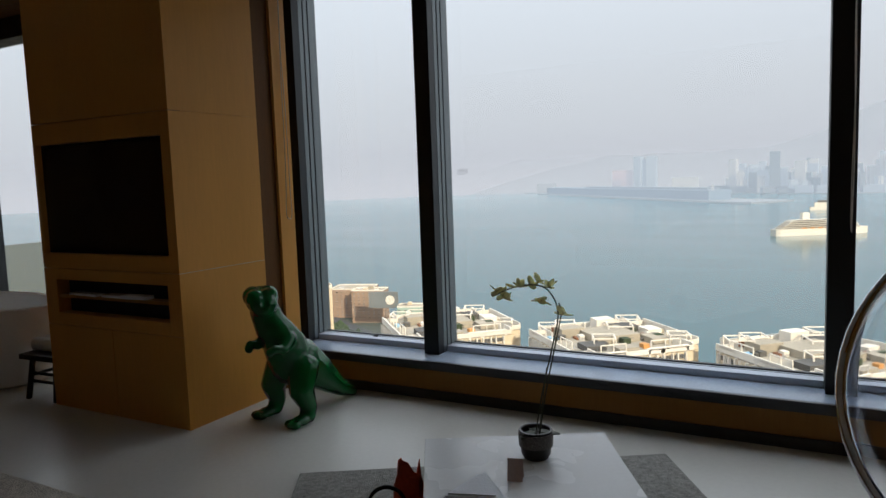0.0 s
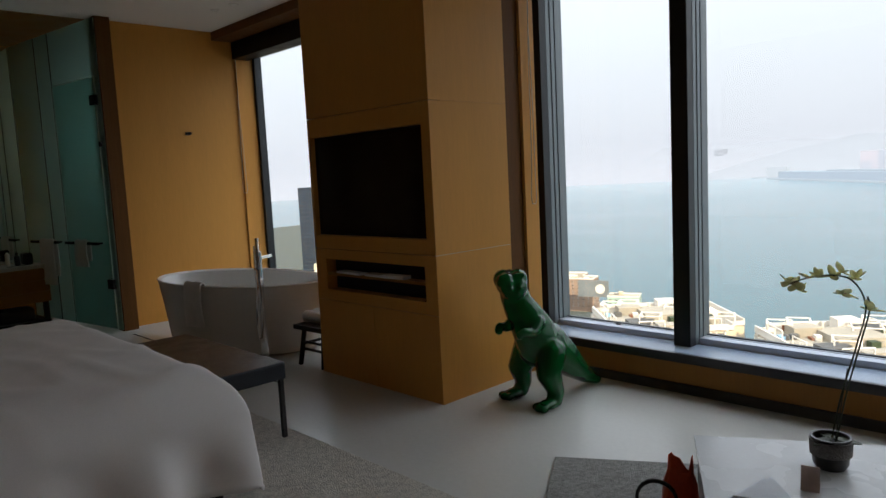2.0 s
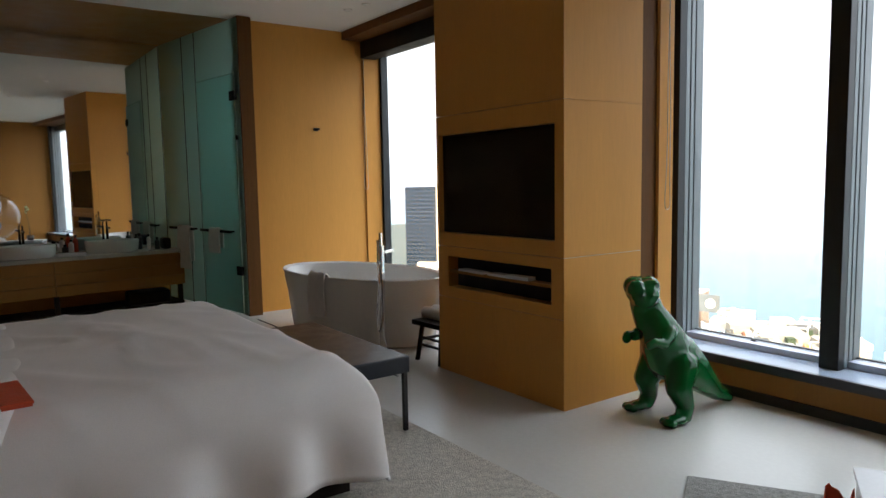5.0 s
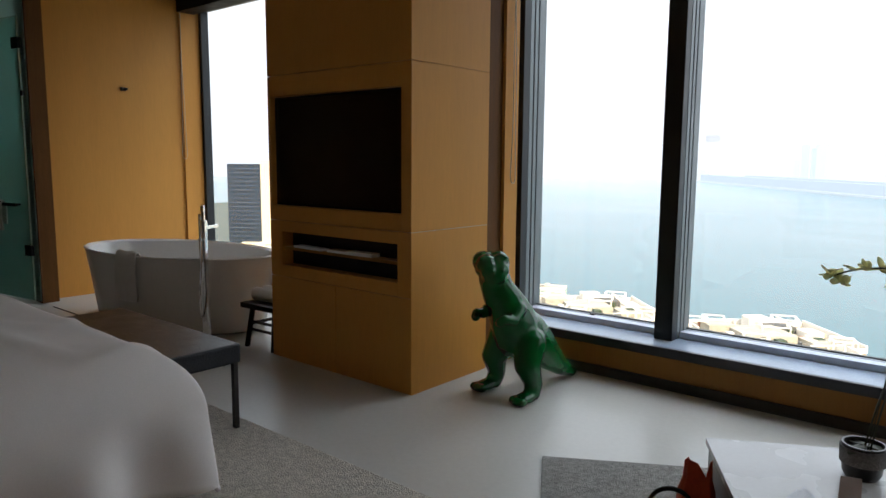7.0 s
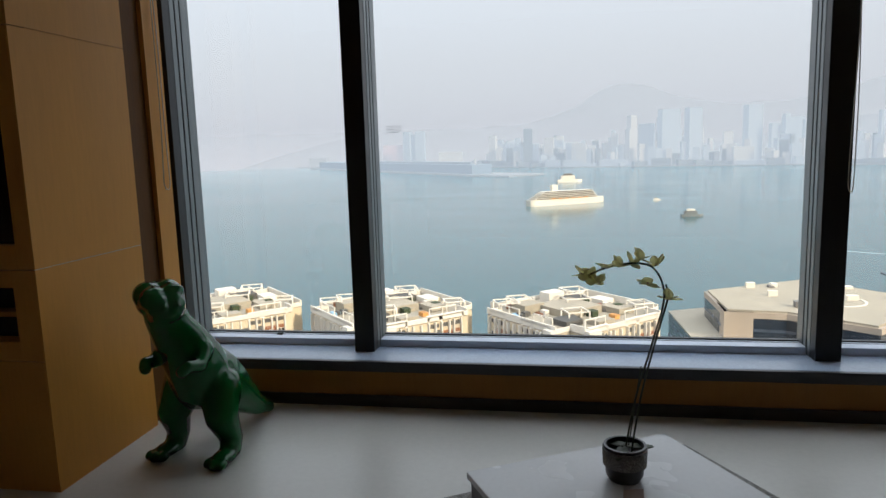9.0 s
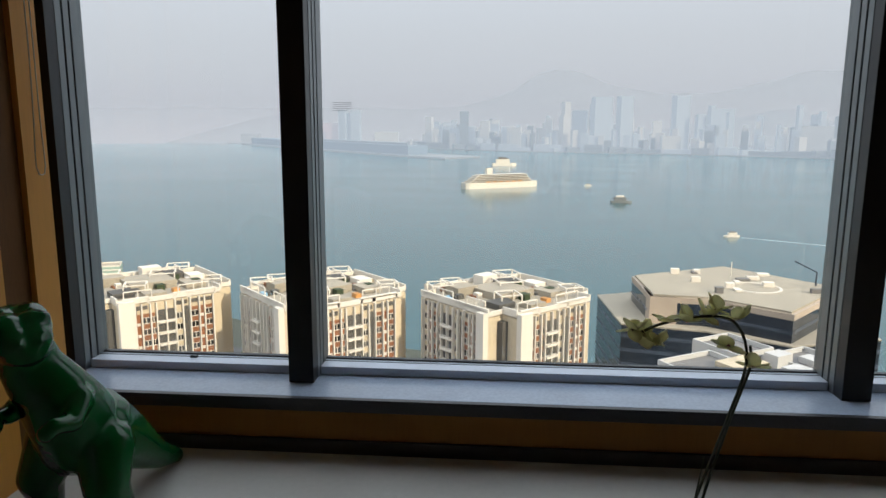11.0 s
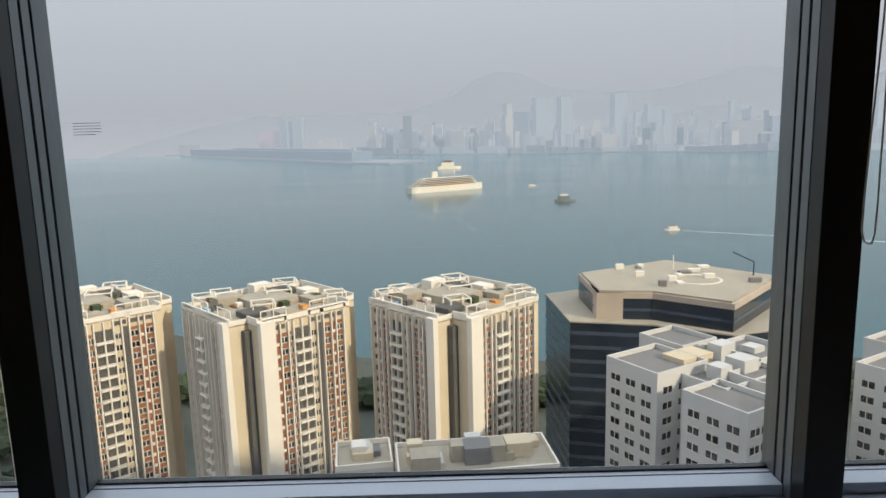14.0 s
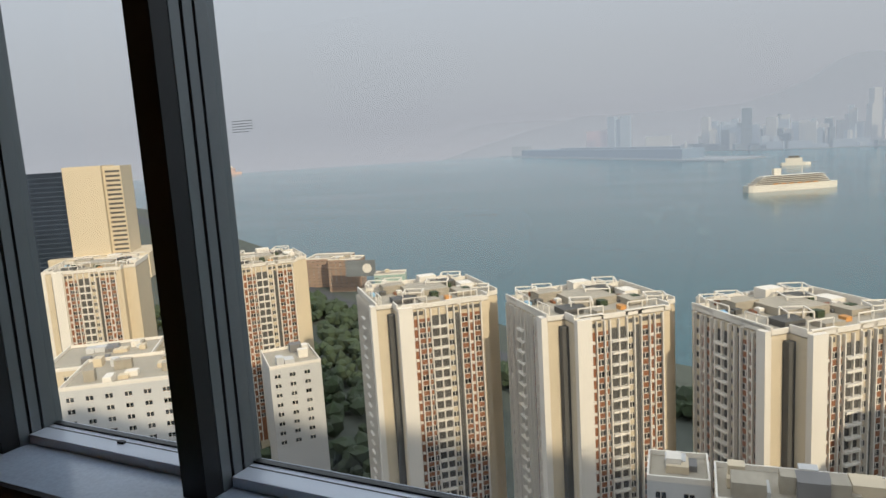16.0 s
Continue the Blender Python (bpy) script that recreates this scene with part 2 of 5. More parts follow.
# ---- room: floor, ceiling, walls ----
H, WX = 3.27, -4.58
S = dict(kind="structure")
tagged(part("floor", box(-6.9, -5.2, -0.2, 6.0, 1.55, 0.0), M["floor"]), "pale polished stone floor", "floor", **S)
tagged(part("ceiling", box(-4.65, -5.2, H, 6.0, 1.6, H + 0.2), M["ceiling"]), "white painted ceiling", "ceiling", **S)
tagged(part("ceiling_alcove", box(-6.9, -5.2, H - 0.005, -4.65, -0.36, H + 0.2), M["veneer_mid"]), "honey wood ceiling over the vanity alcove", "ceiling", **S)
tagged(part("wall_bath", box(WX - 0.12, -0.248, 0, WX, 1.5, H - 0.001), M["veneer"]), "honey wood veneer wall beside the bathtub", "wall", **S)
# unseen hotel storeys, added to block the sun around the room
hotel = thing("hotel_building", (0, 0, 0), "unseen hotel tower around and below the room, added to block the sun", "building", kind="structure")
part("lower_storeys", box(-22, -24, -108, 20, 1.56, -0.21), M["frame"], hotel)
# unseen block, put where its shadow falls on the estate's lower storeys
neighbour = thing("neighbour_tower", (0, 0, 0), "unseen tower added behind the hotel to shade the estate", "building", kind="structure")
part("storeys", box(60, -60, -108, 212, -20, 42), M["frame"], neighbour)
part("upper_storeys", box(-22, -24, H + 0.21, 20, 1.56, 13), M["frame"], hotel)
part("rear_storeys", box(-22, -24, -0.2, 20, -5.5, H + 0.2), M["frame"], hotel)
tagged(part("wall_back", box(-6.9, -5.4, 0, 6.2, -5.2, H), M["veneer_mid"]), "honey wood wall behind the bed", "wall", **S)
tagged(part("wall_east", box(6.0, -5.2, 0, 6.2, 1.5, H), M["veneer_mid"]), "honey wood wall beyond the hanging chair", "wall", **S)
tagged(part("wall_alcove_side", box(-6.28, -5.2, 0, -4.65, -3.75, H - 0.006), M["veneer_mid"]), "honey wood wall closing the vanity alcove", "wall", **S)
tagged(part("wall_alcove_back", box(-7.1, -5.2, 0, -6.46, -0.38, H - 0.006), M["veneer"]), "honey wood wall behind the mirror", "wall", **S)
# shower room behind the frosted glass; unseen opening added so daylight brightens the glass
tagged(part("ceiling_shower", box(-6.9, -0.359, H, WX - 0.121, 1.6, H + 0.2), TILE), "grey shower room ceiling", "ceiling", **S)
tagged(part("wall_shower_west", box(-7.1, -0.379, 0, -6.9, 1.6, H), TILE), "grey-green tiled shower wall", "wall", **S)
tagged(part("wall_shower_sill", box(-6.9, 1.4, 0, WX - 0.121, 1.6, 1.9), TILE), "grey-green tiled shower wall under the added light opening", "wall", **S)
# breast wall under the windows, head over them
# the darker veneer paints the backlit shade under the sill
breast = tagged(part("wall_window", box(WX, 1.115, 0.0, 6.0, 1.55, 0.2255), M["veneer_mid"]), "low honey wood wall under the window sill, shade put into its veneer", "wall", **S)
tagged(part("baseboard", box(0.001, 1.097, 0.0, 6.0, 1.114, 0.062), M["skirting"]), "black skirting along the window wall", "skirting", **S)
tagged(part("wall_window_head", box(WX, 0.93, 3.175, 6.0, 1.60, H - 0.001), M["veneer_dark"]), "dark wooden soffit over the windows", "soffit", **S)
sill = tagged(part("window_sill", box(WX, 1.10, 0.2258, 6.0, 1.55, 0.267), M["sill"]), "grey stone window sill with a black front edge", "window sill", **S)
part("sill_edge", box(0.001, 1.075, 0.208, 6.0, 1.0995, 0.266), M["sill_edge"], sill, "black front edge")


def mullion(x, w, owner):
    """A deep upright: a dark face bar, grey flanks with two dark grooves back to the glass."""
    top = 3.174
    part("mullion_face", box(x - w / 2 + 0.004, 1.255, 0.267, x + w / 2 - 0.004, 1.330, top), M["frame_dark"], owner, bevel=0.003)
    part("mullion_body", box(x - w / 2 + 0.002, 1.3302, 0.267, x + w / 2 - 0.002, 1.375, top), M["frame"], owner, bevel=0.002)
    part("mullion_groove", box(x - w / 2 + 0.012, 1.3752, 0.267, x + w / 2 - 0.012, 1.388, top), M["frame_dark"], owner)
    part("mullion_flank", box(x - w / 2 + 0.001, 1.3882, 0.267, x + w / 2 - 0.001, 1.430, top), M["frame"], owner, bevel=0.002)
    part("mullion_groove", box(x - w / 2 + 0.010, 1.4302, 0.267, x + w / 2 - 0.010, 1.442, top), M["frame_dark"], owner)
    part("mullion_rebate", box(x - w / 2, 1.4422, 0.267, x + w / 2, 1.53, top), M["frame"], owner, bevel=0.002)


def window(name, x0, x1, label):
    """One glazed bay between two upright rebates."""
    w = thing(name, (0, 0, 0), label, "window", kind="structure")
    part("bottom_rail", box(x0, 1.37, 0.2675, x1, 1.53, 0.308), M["rail"], w, "grey aluminium bottom rail", bevel=0.003)
    part("gasket", box(x0, 1.484, 0.3082, x1, 1.512, 0.3155), M["frame_dark"], w)
    part("rail_groove", box(x0, 1.452, 0.3082, x1, 1.458, 0.3095), M["frame_dark"], w)
    part("top_rail", box(x0, 1.40, 3.02, x1, 1.53, 3.173), M["frame"], w)
    g = part("pane", box(x0 + 0.001, 1.495, 0.316, x1 - 0.001, 1.503, 3.019), M["glass"], w, "clear glass pane")
    g.visible_shadow = False
    return w


uprights = thing("window_frame", (0, 0, 0), "dark grey aluminium window uprights with stepped sides", "window frame", kind="structure")
for x, w in ((-0.137, 0.124), (1.010, 0.124), (3.480, 0.134), (5.85, 0.13), (-1.9, 0.13)):
    mullion(x, w, uprights)
part("side_frame", box(-4.579, 1.44, 0.267, -4.53, 1.53, 3.174), M["frame_dark"], uprights)
window("window_1", -0.074, 0.947, "narrow window bay over the harbour")
window("window_2", 1.073, 3.412, "wide window bay over the harbour")
window("window_3", 3.548, 5.784, "window bay beside the hanging chair")
window("window_4", -4.529, -1.966, "bathroom window beside the bathtub")
part("catch", box(0.40, 1.435, 0.3083, 0.435, 1.450, 0.318), M["frame_dark"], uprights)

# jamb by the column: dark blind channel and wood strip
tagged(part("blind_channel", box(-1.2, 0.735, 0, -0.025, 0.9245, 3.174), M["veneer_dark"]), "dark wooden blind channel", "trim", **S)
tagged(part("jamb_panel", box(-1.2, 0.925, 0, 0.0, 1.077, 3.174), M["veneer"]), "honey wood window jamb", "trim", **S)
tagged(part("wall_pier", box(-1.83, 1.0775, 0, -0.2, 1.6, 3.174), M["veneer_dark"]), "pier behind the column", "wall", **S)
tagged(part("jamb_panel_bath", box(WX, 1.2, 0.27, WX + 0.03, 1.25, 2.95), M["veneer"]), "wood window jamb in the bath", "trim", **S)

# ---- column with the television ----
col = thing("television_column", (0, 0, 0), "honey veneer column with recessed television and open media niche", "wall unit", kind="structure")
CX = -1.335
body = box(CX, 0.10, 0.0, 0.0, 0.733, H - 0.002)
part("column_core", body, M["veneer"], col)
for name, x0, x1, z0, z1 in (
        ("lower_door", CX, -0.662, 0.0, 0.578), ("lower_door", -0.658, 0.0, 0.0, 0.578),
        ("niche_stile", CX, -1.204, 0.582, 0.968), ("niche_stile", -0.106, 0.0, 0.582, 0.968),
        ("niche_rail", -1.204, -0.106, 0.582, 0.664), ("niche_rail", -1.204, -0.106, 0.895, 0.968),
        ("tv_stile", -0.074, 0.0, 0.972, 1.94), ("tv_stile", CX, -1.302, 0.972, 1.94), ("tv_rail", -1.302, -0.074, 0.972, 1.073), ("tv_rail", -1.302, -0.074, 1.803, 1.94),
        ("upper_panel", CX, 0.0, 1.944, H - 0.002)):
    part(name, box(x0, 0.0, z0, x1, 0.0995, z1), M["veneer"], col, bevel=0.0015)
part("niche_back", box(-1.204, 0.0905, 0.664, -0.106, 0.0993, 0.895), M["black"], col)
# shelf darkened in colour for the dark inside of the niche
part("niche_shelf", box(-1.204, 0.012, 0.770, -0.106, 0.0903, 0.790), M["veneer_mid"], col)
# side veneer sheets, split by thin joints
for z0, z1 in ((0.0, 0.968), (0.972, 1.94), (1.944, H - 0.002)):
    part("side_panel", box(0.0005, 0.0, z0, 0.006, 0.733, z1), M["veneer"], col)
part("pale_joint", box(0.0005, 0.002, 0.9683, 0.0045, 0.731, 0.9717), M["counter"], col)
tv = thing("television", (-0.688, 0.06, 1.438), "large black flat television set into the column", "television")
part("screen", box(-0.600, -0.03, -0.349, 0.600, -0.026, 0.349), M["screen"], tv, "dark glossy screen")
part("bezel", box(-0.613, -0.0255, -0.364, 0.613, 0.03, 0.364), M["black"], tv, bevel=0.004)

# blind cassette over the bath window
tagged(part("blind_cassette", box(-4.57, 1.17, 2.975, -1.34, 1.38, 3.173), M["black"], bevel=0.01), "black roller blind cassette over the bath window", "blind", **S)
tagged(part("floor_strip", box(-4.2, -0.40, 0.0005, -1.337, -0.388, 0.004), M["skirting"]), "thin dark floor strip before the bath", "floor strip", **S)

# ---- sleeping area ----
def bed():
    b = thing("bed", (-0.80, -2.6, 0), "double bed with a softly creased white duvet over a dark base", "bed")
    part("base", box(-1.0, -0.98, 0.014, 1.0, 0.98, 0.22), M["dark_wood"], b, "dark bed base")
    bm = bmesh.new()
    nx, ny = 90, 90
    W, L = 1.14, 1.08
    grid = []
    for i in range(nx + 1):
        row = []
        for j in range(ny + 1):
            u, v = -1 + 2 * i / nx, -1 + 2 * j / ny
            du, dv = u * 1.62, v * 1.62

            def fold(d, half):
                a = abs(d) * 1.0
                if a < 0.82:
                    return a / 0.82 * (half - 0.20), 0.0
                t = (a - 0.82) / 0.8
                ang = min(t / 0.55, 1) * math.pi / 2
                drop = max(0, t - 0.55) * 0.72
                return half - 0.20 + 0.20 * math.sin(ang) + 0.03 * max(0, t - 0.55), 0.20 * (1 - math.cos(ang)) + drop
            px, zx = fold(du, W)
            py, zy = fold(dv, L)
            x, y = math.copysign(px, du), math.copysign(py, dv)
            z = 0.70 - max(zx, zy) - 0.25 * min(zx, zy)
            z += 0.012 * noise.noise((x * 2.1, y * 2.1, 3)) + 0.006 * abs(noise.noise((x * 5 + y * 3, y * 2 - x, 9))) - 0.05 * (max(abs(x) / W, abs(y) / L) ** 3)
            crease = 1 - min(1, 4 * abs(noise.noise((x * 1.5 + 0.7 * y, y * 3.2 - 0.9 * x, 5)))) 
            z += 0.012 * crease * crease + 0.002 * noise.noise((x * 7 + 2 * y, y * 4, 1))
            side = max(zx, zy)
            if side > 0.2:
                w = 0.042 * math.sin((y if zx > zy else x) * 13 + 2 * noise.noise((x * 3, y * 3, 0))) * min(1, (side - 0.2) * 5)
                x += w * (zx > zy) * math.copysign(1, x)
                y += w * (zx <= zy) * math.copysign(1, y)
            row.append(bm.verts.new((x, y, max(z, 0.12))))
        grid.append(row)
    for i in range(nx):
        for j in range(ny):
            bm.faces.new((grid[i][j], grid[i + 1][j], grid[i + 1][j + 1], grid[i][j + 1]))
    d = part("duvet", bm, M["linen"], b, "white cotton duvet hanging in folds", smooth=True)
    s = d.modifiers.new("thick", "SOLIDIFY")
    s.thickness = 0.02
    return b


bed()


def bench():
    b = thing("bench", (-0.93, -1.155, 0.014), "black leather bench with slim dark metal legs", "bench")
    part("seat", box(-0.64, -0.20, 0.345, 0.64, 0.20, 0.445), M["leather"], b, bevel=0.012)
    for x in (-0.625, 0.60):
        for y in (-0.19, 0.165):
            part("leg", box(x, y, 0, x + 0.026, y + 0.026, 0.345), M["metal_dark"], b, bevel=0.002)


bench()


def tub():
    t = thing("bathtub", (-2.84, 0.13, 0), "freestanding oval white bathtub", "bathtub", 12)
    prof = [(0, 0.0), (0.80, 0.0), (0.85, 0.02), (0.875, 0.15), (0.92, 0.40), (0.965, 0.60), (0.975, 0.615), (0.955, 0.622), (0.93, 0.612), (0.89, 0.45), (0.80, 0.20), (0.7, 0.14), (0, 0.13)]
    part("shell", lathe(prof, 56, sx=1.03, sy=0.55), M["ceramic"], t, smooth=True)
    part("waste", lathe([(0, 0.131), (0.035, 0.131), (0.035, 0.138), (0, 0.138)], 18), M["chrome"], t, "chrome waste cover")
    part("rim", lathe([(0.952, 0.6225), (0.966, 0.6275), (0.978, 0.6165), (0.970, 0.612), (0.952, 0.6225)], 56, sx=1.03, sy=0.55), M["ceramic"], t, "rolled white rim", smooth=True)


tub()


def dinosaur():
    """A standing toy tyrannosaur, one closed mesh."""
    bm = bmesh.new()

    def ball(x, y, z, r, sx=1, sy=1, sz=1):
        g = bmesh.ops.create_icosphere(bm, subdivisions=2, radius=r)
        bmesh.ops.transform(bm, matrix=Matrix.Translation((x, y, z)) @ Matrix.Diagonal((sx, sy, sz, 1)), verts=g["verts"])

    def limb(pts, n=6):
        q = [(Vector(p[:3]), p[3]) for p in pts]
        for (a, ra), (b, rb) in zip(q, q[1:]):
            for k in range(n):
                t = k / n
                c = a.lerp(b, t)
                ball(c.x, c.y, c.z, ra + (rb - ra) * t)
        ball(*q[-1][0], q[-1][1])
    limb([(0, 0.05, 0.36, 0.150), (0, 0.0, 0.46, 0.142), (0, -0.05, 0.56, 0.112), (-0.03, -0.085, 0.65, 0.088), (-0.05, -0.10, 0.72, 0.086)], 4)
    limb([(0, 0.10, 0.36, 0.15), (0.0, 0.22, 0.27, 0.122), (0.0, 0.34, 0.17, 0.088), (0.0, 0.45, 0.085, 0.058), (0.01, 0.555, 0.035, 0.034)], 6)
    # head and muzzle, turned aside
    hd = Matrix.Translation((-0.065, -0.12, 0.77)) @ Matrix.Rotation(radians(62), 4, "Z") @ Matrix.Translation((0, 0.09, -0.77))

    def knob(x, y, z, r, *k):
        p = hd @ Vector((x, y, z))
        ball(p.x, p.y, p.z, r, *k)
    # broad flat-topped skull, short muzzle, jaw and brow ridges
    knob(0, -0.050, 0.775, 0.092, 1.05, 1.0, 0.98)
    for sx in (-1, 1):
        knob(sx * 0.045, -0.075, 0.805, 0.066)
        knob(sx * 0.040, -0.125, 0.795, 0.062)
        knob(sx * 0.032, -0.165, 0.765, 0.056)
    knob(0, -0.150, 0.735, 0.074, 1.1, 1.0, 0.80)
    knob(0, -0.120, 0.690, 0.068, 1.0, 1.0, 0.75)
    limb([(-0.03, -0.085, 0.60, 0.098), (-0.055, -0.11, 0.70, 0.088)], 4)
    for s in (-1, 1):
        knob(s * 0.066, -0.150, 0.828, 0.026, 0.9, 1.1, 0.8)
        knob(s * 0.030, -0.222, 0.770, 0.012)
        # legs
        limb([(s * 0.10, 0.04, 0.33, 0.105), (s * 0.135, -0.01, 0.21, 0.080), (s * 0.15, 0.03, 0.10, 0.056), (s * 0.155, 0.01, 0.045, 0.052)], 5)
        ball(s * 0.16, -0.045, 0.032, 0.052, 1.05, 1.5, 0.66)
        for k in (-1, 0, 1):
            ball(s * 0.162 + k * 0.034, -0.115 - 0.012 * (k == 0), 0.027, 0.029, 0.85, 1.25, 0.95)
        # arms
        limb([(s * 0.10, -0.05, 0.545, 0.042), (s * 0.125, -0.12, 0.49, 0.034), (s * 0.115, -0.185, 0.505, 0.028), (s * 0.10, -0.205, 0.485, 0.030)], 5)
    # flat underside of the feet
    for v in bm.verts:
        v.co.z = max(v.co.z, 0.0)
    ob = part("dinosaur_statue", bm, M["green"], None, smooth=True)
    r = ob.modifiers.new("skin", "REMESH")
    r.mode, r.voxel_size, r.use_smooth_shade = "VOXEL", 0.009, True
    sm = ob.modifiers.new("soften", "SMOOTH")
    sm.factor, sm.iterations = 0.5, 6
    ob.matrix_basis = pose(0.435, 0.415, 0.0, 0, 0, -9)
    return tagged(ob, "glossy green painted dinosaur statue standing on the floor", "statue")


dinosaur()


def rug(name, at, turn, w, d, mat, label):
    t = thing(name, at, label, "rug", turn)
    part("mat", box(0, -d, 0.0, w, 0, 0.014), mat, t, bevel=0.006)


rug("rug", (-2.3, -0.88, 0.0), 0, 4.1, 3.4, M["rug_beige"], "beige wool rug under the bed and bench")
rug("rug", (1.06, -0.235, 0.0), 31, 1.9, 2.2, M["rug"], "grey shaggy rug under the low table")

t = thing("coffee_table", (1.80, -0.22, 0.0), "low white lacquered coffee table", "coffee table", 29)
part("top", box(0, -1.1, 0.275, 0.82, 0, 0.30), M["table"], t, bevel=0.003)
part("body", box(0.012, -1.09, 0.015, 0.80, -0.012, 0.2745), M["table_side"], t)

mi = thing("wall_mirror", (-6.43, -0.74, 0), "large wall mirror above the vanity", "mirror", 4.4)
part("glass", box(0.0, -3.0, 0.69, 0.006, 0.0, 3.25), M["mirror"], mi)
gp = thing("glass_partition", (-0.2135, 0.826, 0), "green frosted glass partition and door beside the vanity", "partition", 8.9, kind="structure")
for x0, x1 in ((-6.40, -5.7055), (-5.7045, -5.3655), (-5.3645, -4.357)):
    part("pane", box(x0, -0.575, 0.02, x1, -0.563, 3.25), M["frost"], gp)
tagged(part("door_post", box(-4.60, -0.40, 0, -4.425, -0.25, H - 0.002), M["veneer_dark"]), "dark wooden post at the glass partition", "post", **S)

# ---- bathing and washing area ----
def cloth(points, width, thick=0.012, bm=None):
    """A strip of cloth of some thickness along a side-on line of (u, z) points; width runs along x."""
    bm = bm or bmesh.new()
    q = [Vector((0, u, z)) for u, z in points]
    cols = 7
    rings = []
    for i, p in enumerate(q):
        d = (q[min(i + 1, len(q) - 1)] - q[max(i - 1, 0)]).normalized()
        nrm = Vector((0, -d.z, d.y))
        ring = []
        for s in (1, -1):
            for k in range(cols) if s == 1 else reversed(range(cols)):
                x = (k / (cols - 1) - 0.5) * width
                w = 0.006 * math.sin(k * 1.9 + 0.7 * i)
                ring.append(bm.verts.new(Vector((x + 0.004 * math.sin(i * 1.3), 0, 0)) + p + nrm * (s * thick / 2 + w)))
        rings.append(ring)
    n = 2 * cols
    for a, b in zip(rings, rings[1:]):
        for k in range(n):
            bm.faces.new((a[k], a[(k + 1) % n], b[(k + 1) % n], b[k]))
    bm.faces.new(rings[0][::-1]), bm.faces.new(rings[-1])
    return bm


VAN = pose(-6.40, -0.75, -0.09, 0, 0, 5.2)


def on_vanity(x, y, z):
    """A place given against the vanity's back corner, in the room."""
    return (VAN @ Vector((x + 6.25, y + 0.54, z))).to_tuple()


def vanity():
    v = thing("vanity_unit", (-6.40, -0.75, -0.09), "wooden double vanity with long drawers above an open shelf", "vanity", 5.2)
    part("carcass", box(0.002, -2.9, 0.34, 0.555, -0.004, 0.738), M["veneer_mid"], v)
    for y0 in (-1.45, -2.9):
        for k in range(3):
            part("drawer", box(0.556, y0 + 0.006, 0.345 + 0.132 * k, 0.580, y0 + 1.44, 0.463 + 0.132 * k), M["veneer_mid"], v, bevel=0.002)
    part("plinth_shelf", box(0.02, -2.88, 0.10, 0.56, -0.02, 0.13), M["dark_wood"], v, "dark open shelf")
    for y in (-2.86, -1.46, -0.08):
        part("leg", box(0.50, y, 0.09, 0.55, y + 0.05, 0.339), M["dark_wood"], v)
    c = thing("vanity_counter", (-6.40, -0.75, -0.09), "cream stone vanity counter", "counter", 5.2)
    part("slab", box(0.012, -2.93, 0.7385, 0.60, -0.01, 0.78), M["counter"], c, bevel=0.003)


vanity()


def basin(y):
    b = thing("basin", on_vanity(-5.94, y, 0.78), "white oval vessel basin on the counter", "basin", group="basins")
    prof = [(0, 0.0), (0.9, 0.0), (0.97, 0.03), (1.0, 0.135), (0.985, 0.142), (0.955, 0.135), (0.88, 0.045), (0.7, 0.03), (0, 0.025)]
    part("bowl", lathe(prof, 36, sx=0.20, sy=0.30), M["ceramic"], b, smooth=True)
    part("waste", lathe([(0, 0.025), (0.022, 0.025), (0.022, 0.031), (0, 0.031)], 12), M["chrome"], b)
    f = thing("basin_tap", on_vanity(-6.19, y + 0.02, 0.78), "dark chrome tall basin tap", "tap", group="basin taps")
    part("stem", tube([(0, 0, 0), (0, 0, 0.30)], 0.014, 10), M["metal_dark"], f, smooth=True)
    part("spout", tube([(0, 0, 0.285), (0.16, 0, 0.285)], 0.011, 10), M["metal_dark"], f, smooth=True)
    part("lever", tube([(0, 0, 0.30), (0, 0, 0.325), (-0.02, 0, 0.35)], 0.008, 8), M["metal_dark"], f)


basin(-1.30), basin(-2.20)


def bottle(x, y, h, r, key, label):
    b = thing("toiletry_bottle", on_vanity(x, y, 0.78), label, "bottle", group="toiletries")
    part("body", lathe([(0, 0), (r, 0), (r, h * 0.72), (r * 0.45, h * 0.8), (r * 0.45, h * 0.84), (0, h * 0.84)], 14), M[key], b, smooth=True)
    part("cap", lathe([(0, h * 0.841), (r * 0.55, h * 0.841), (r * 0.55, h), (0, h)], 14), M["black"], b)


for x, y, h, r, k in ((-5.86, -0.80, 0.15, 0.03, "blue_box"), (-5.92, -0.88, 0.19, 0.025, "linen"), (-6.05, -1.72, 0.17, 0.03, "linen"), (-5.98, -1.80, 0.12, 0.035, "blue_box"), (-6.1, -1.66, 0.22, 0.028, "red"), (-6.05, -0.95, 0.2, 0.03, "blue_box")):
    bottle(x, y, h, r, k, "small toiletry bottle standing on the vanity counter")
wb_ = thing("wash_bag", on_vanity(-5.86, -0.70, 0.78), "dark soft wash bag on the vanity counter", "bag")
part("pouch", box(-0.09, -0.05, 0, 0.09, 0.05, 0.14), M["leather"], wb_, bevel=0.03)
fc = thing("face_cloth", on_vanity(-5.78, -1.78, 0.78), "folded white face cloth on the counter", "towel")
part("fold", box(-0.09, -0.14, 0, 0.09, 0.14, 0.035), M["towel"], fc, bevel=0.012)
hd_ = thing("storage_bag", on_vanity(-5.85, -0.95, 0.13), "dark bag on the shelf under the vanity", "bag")
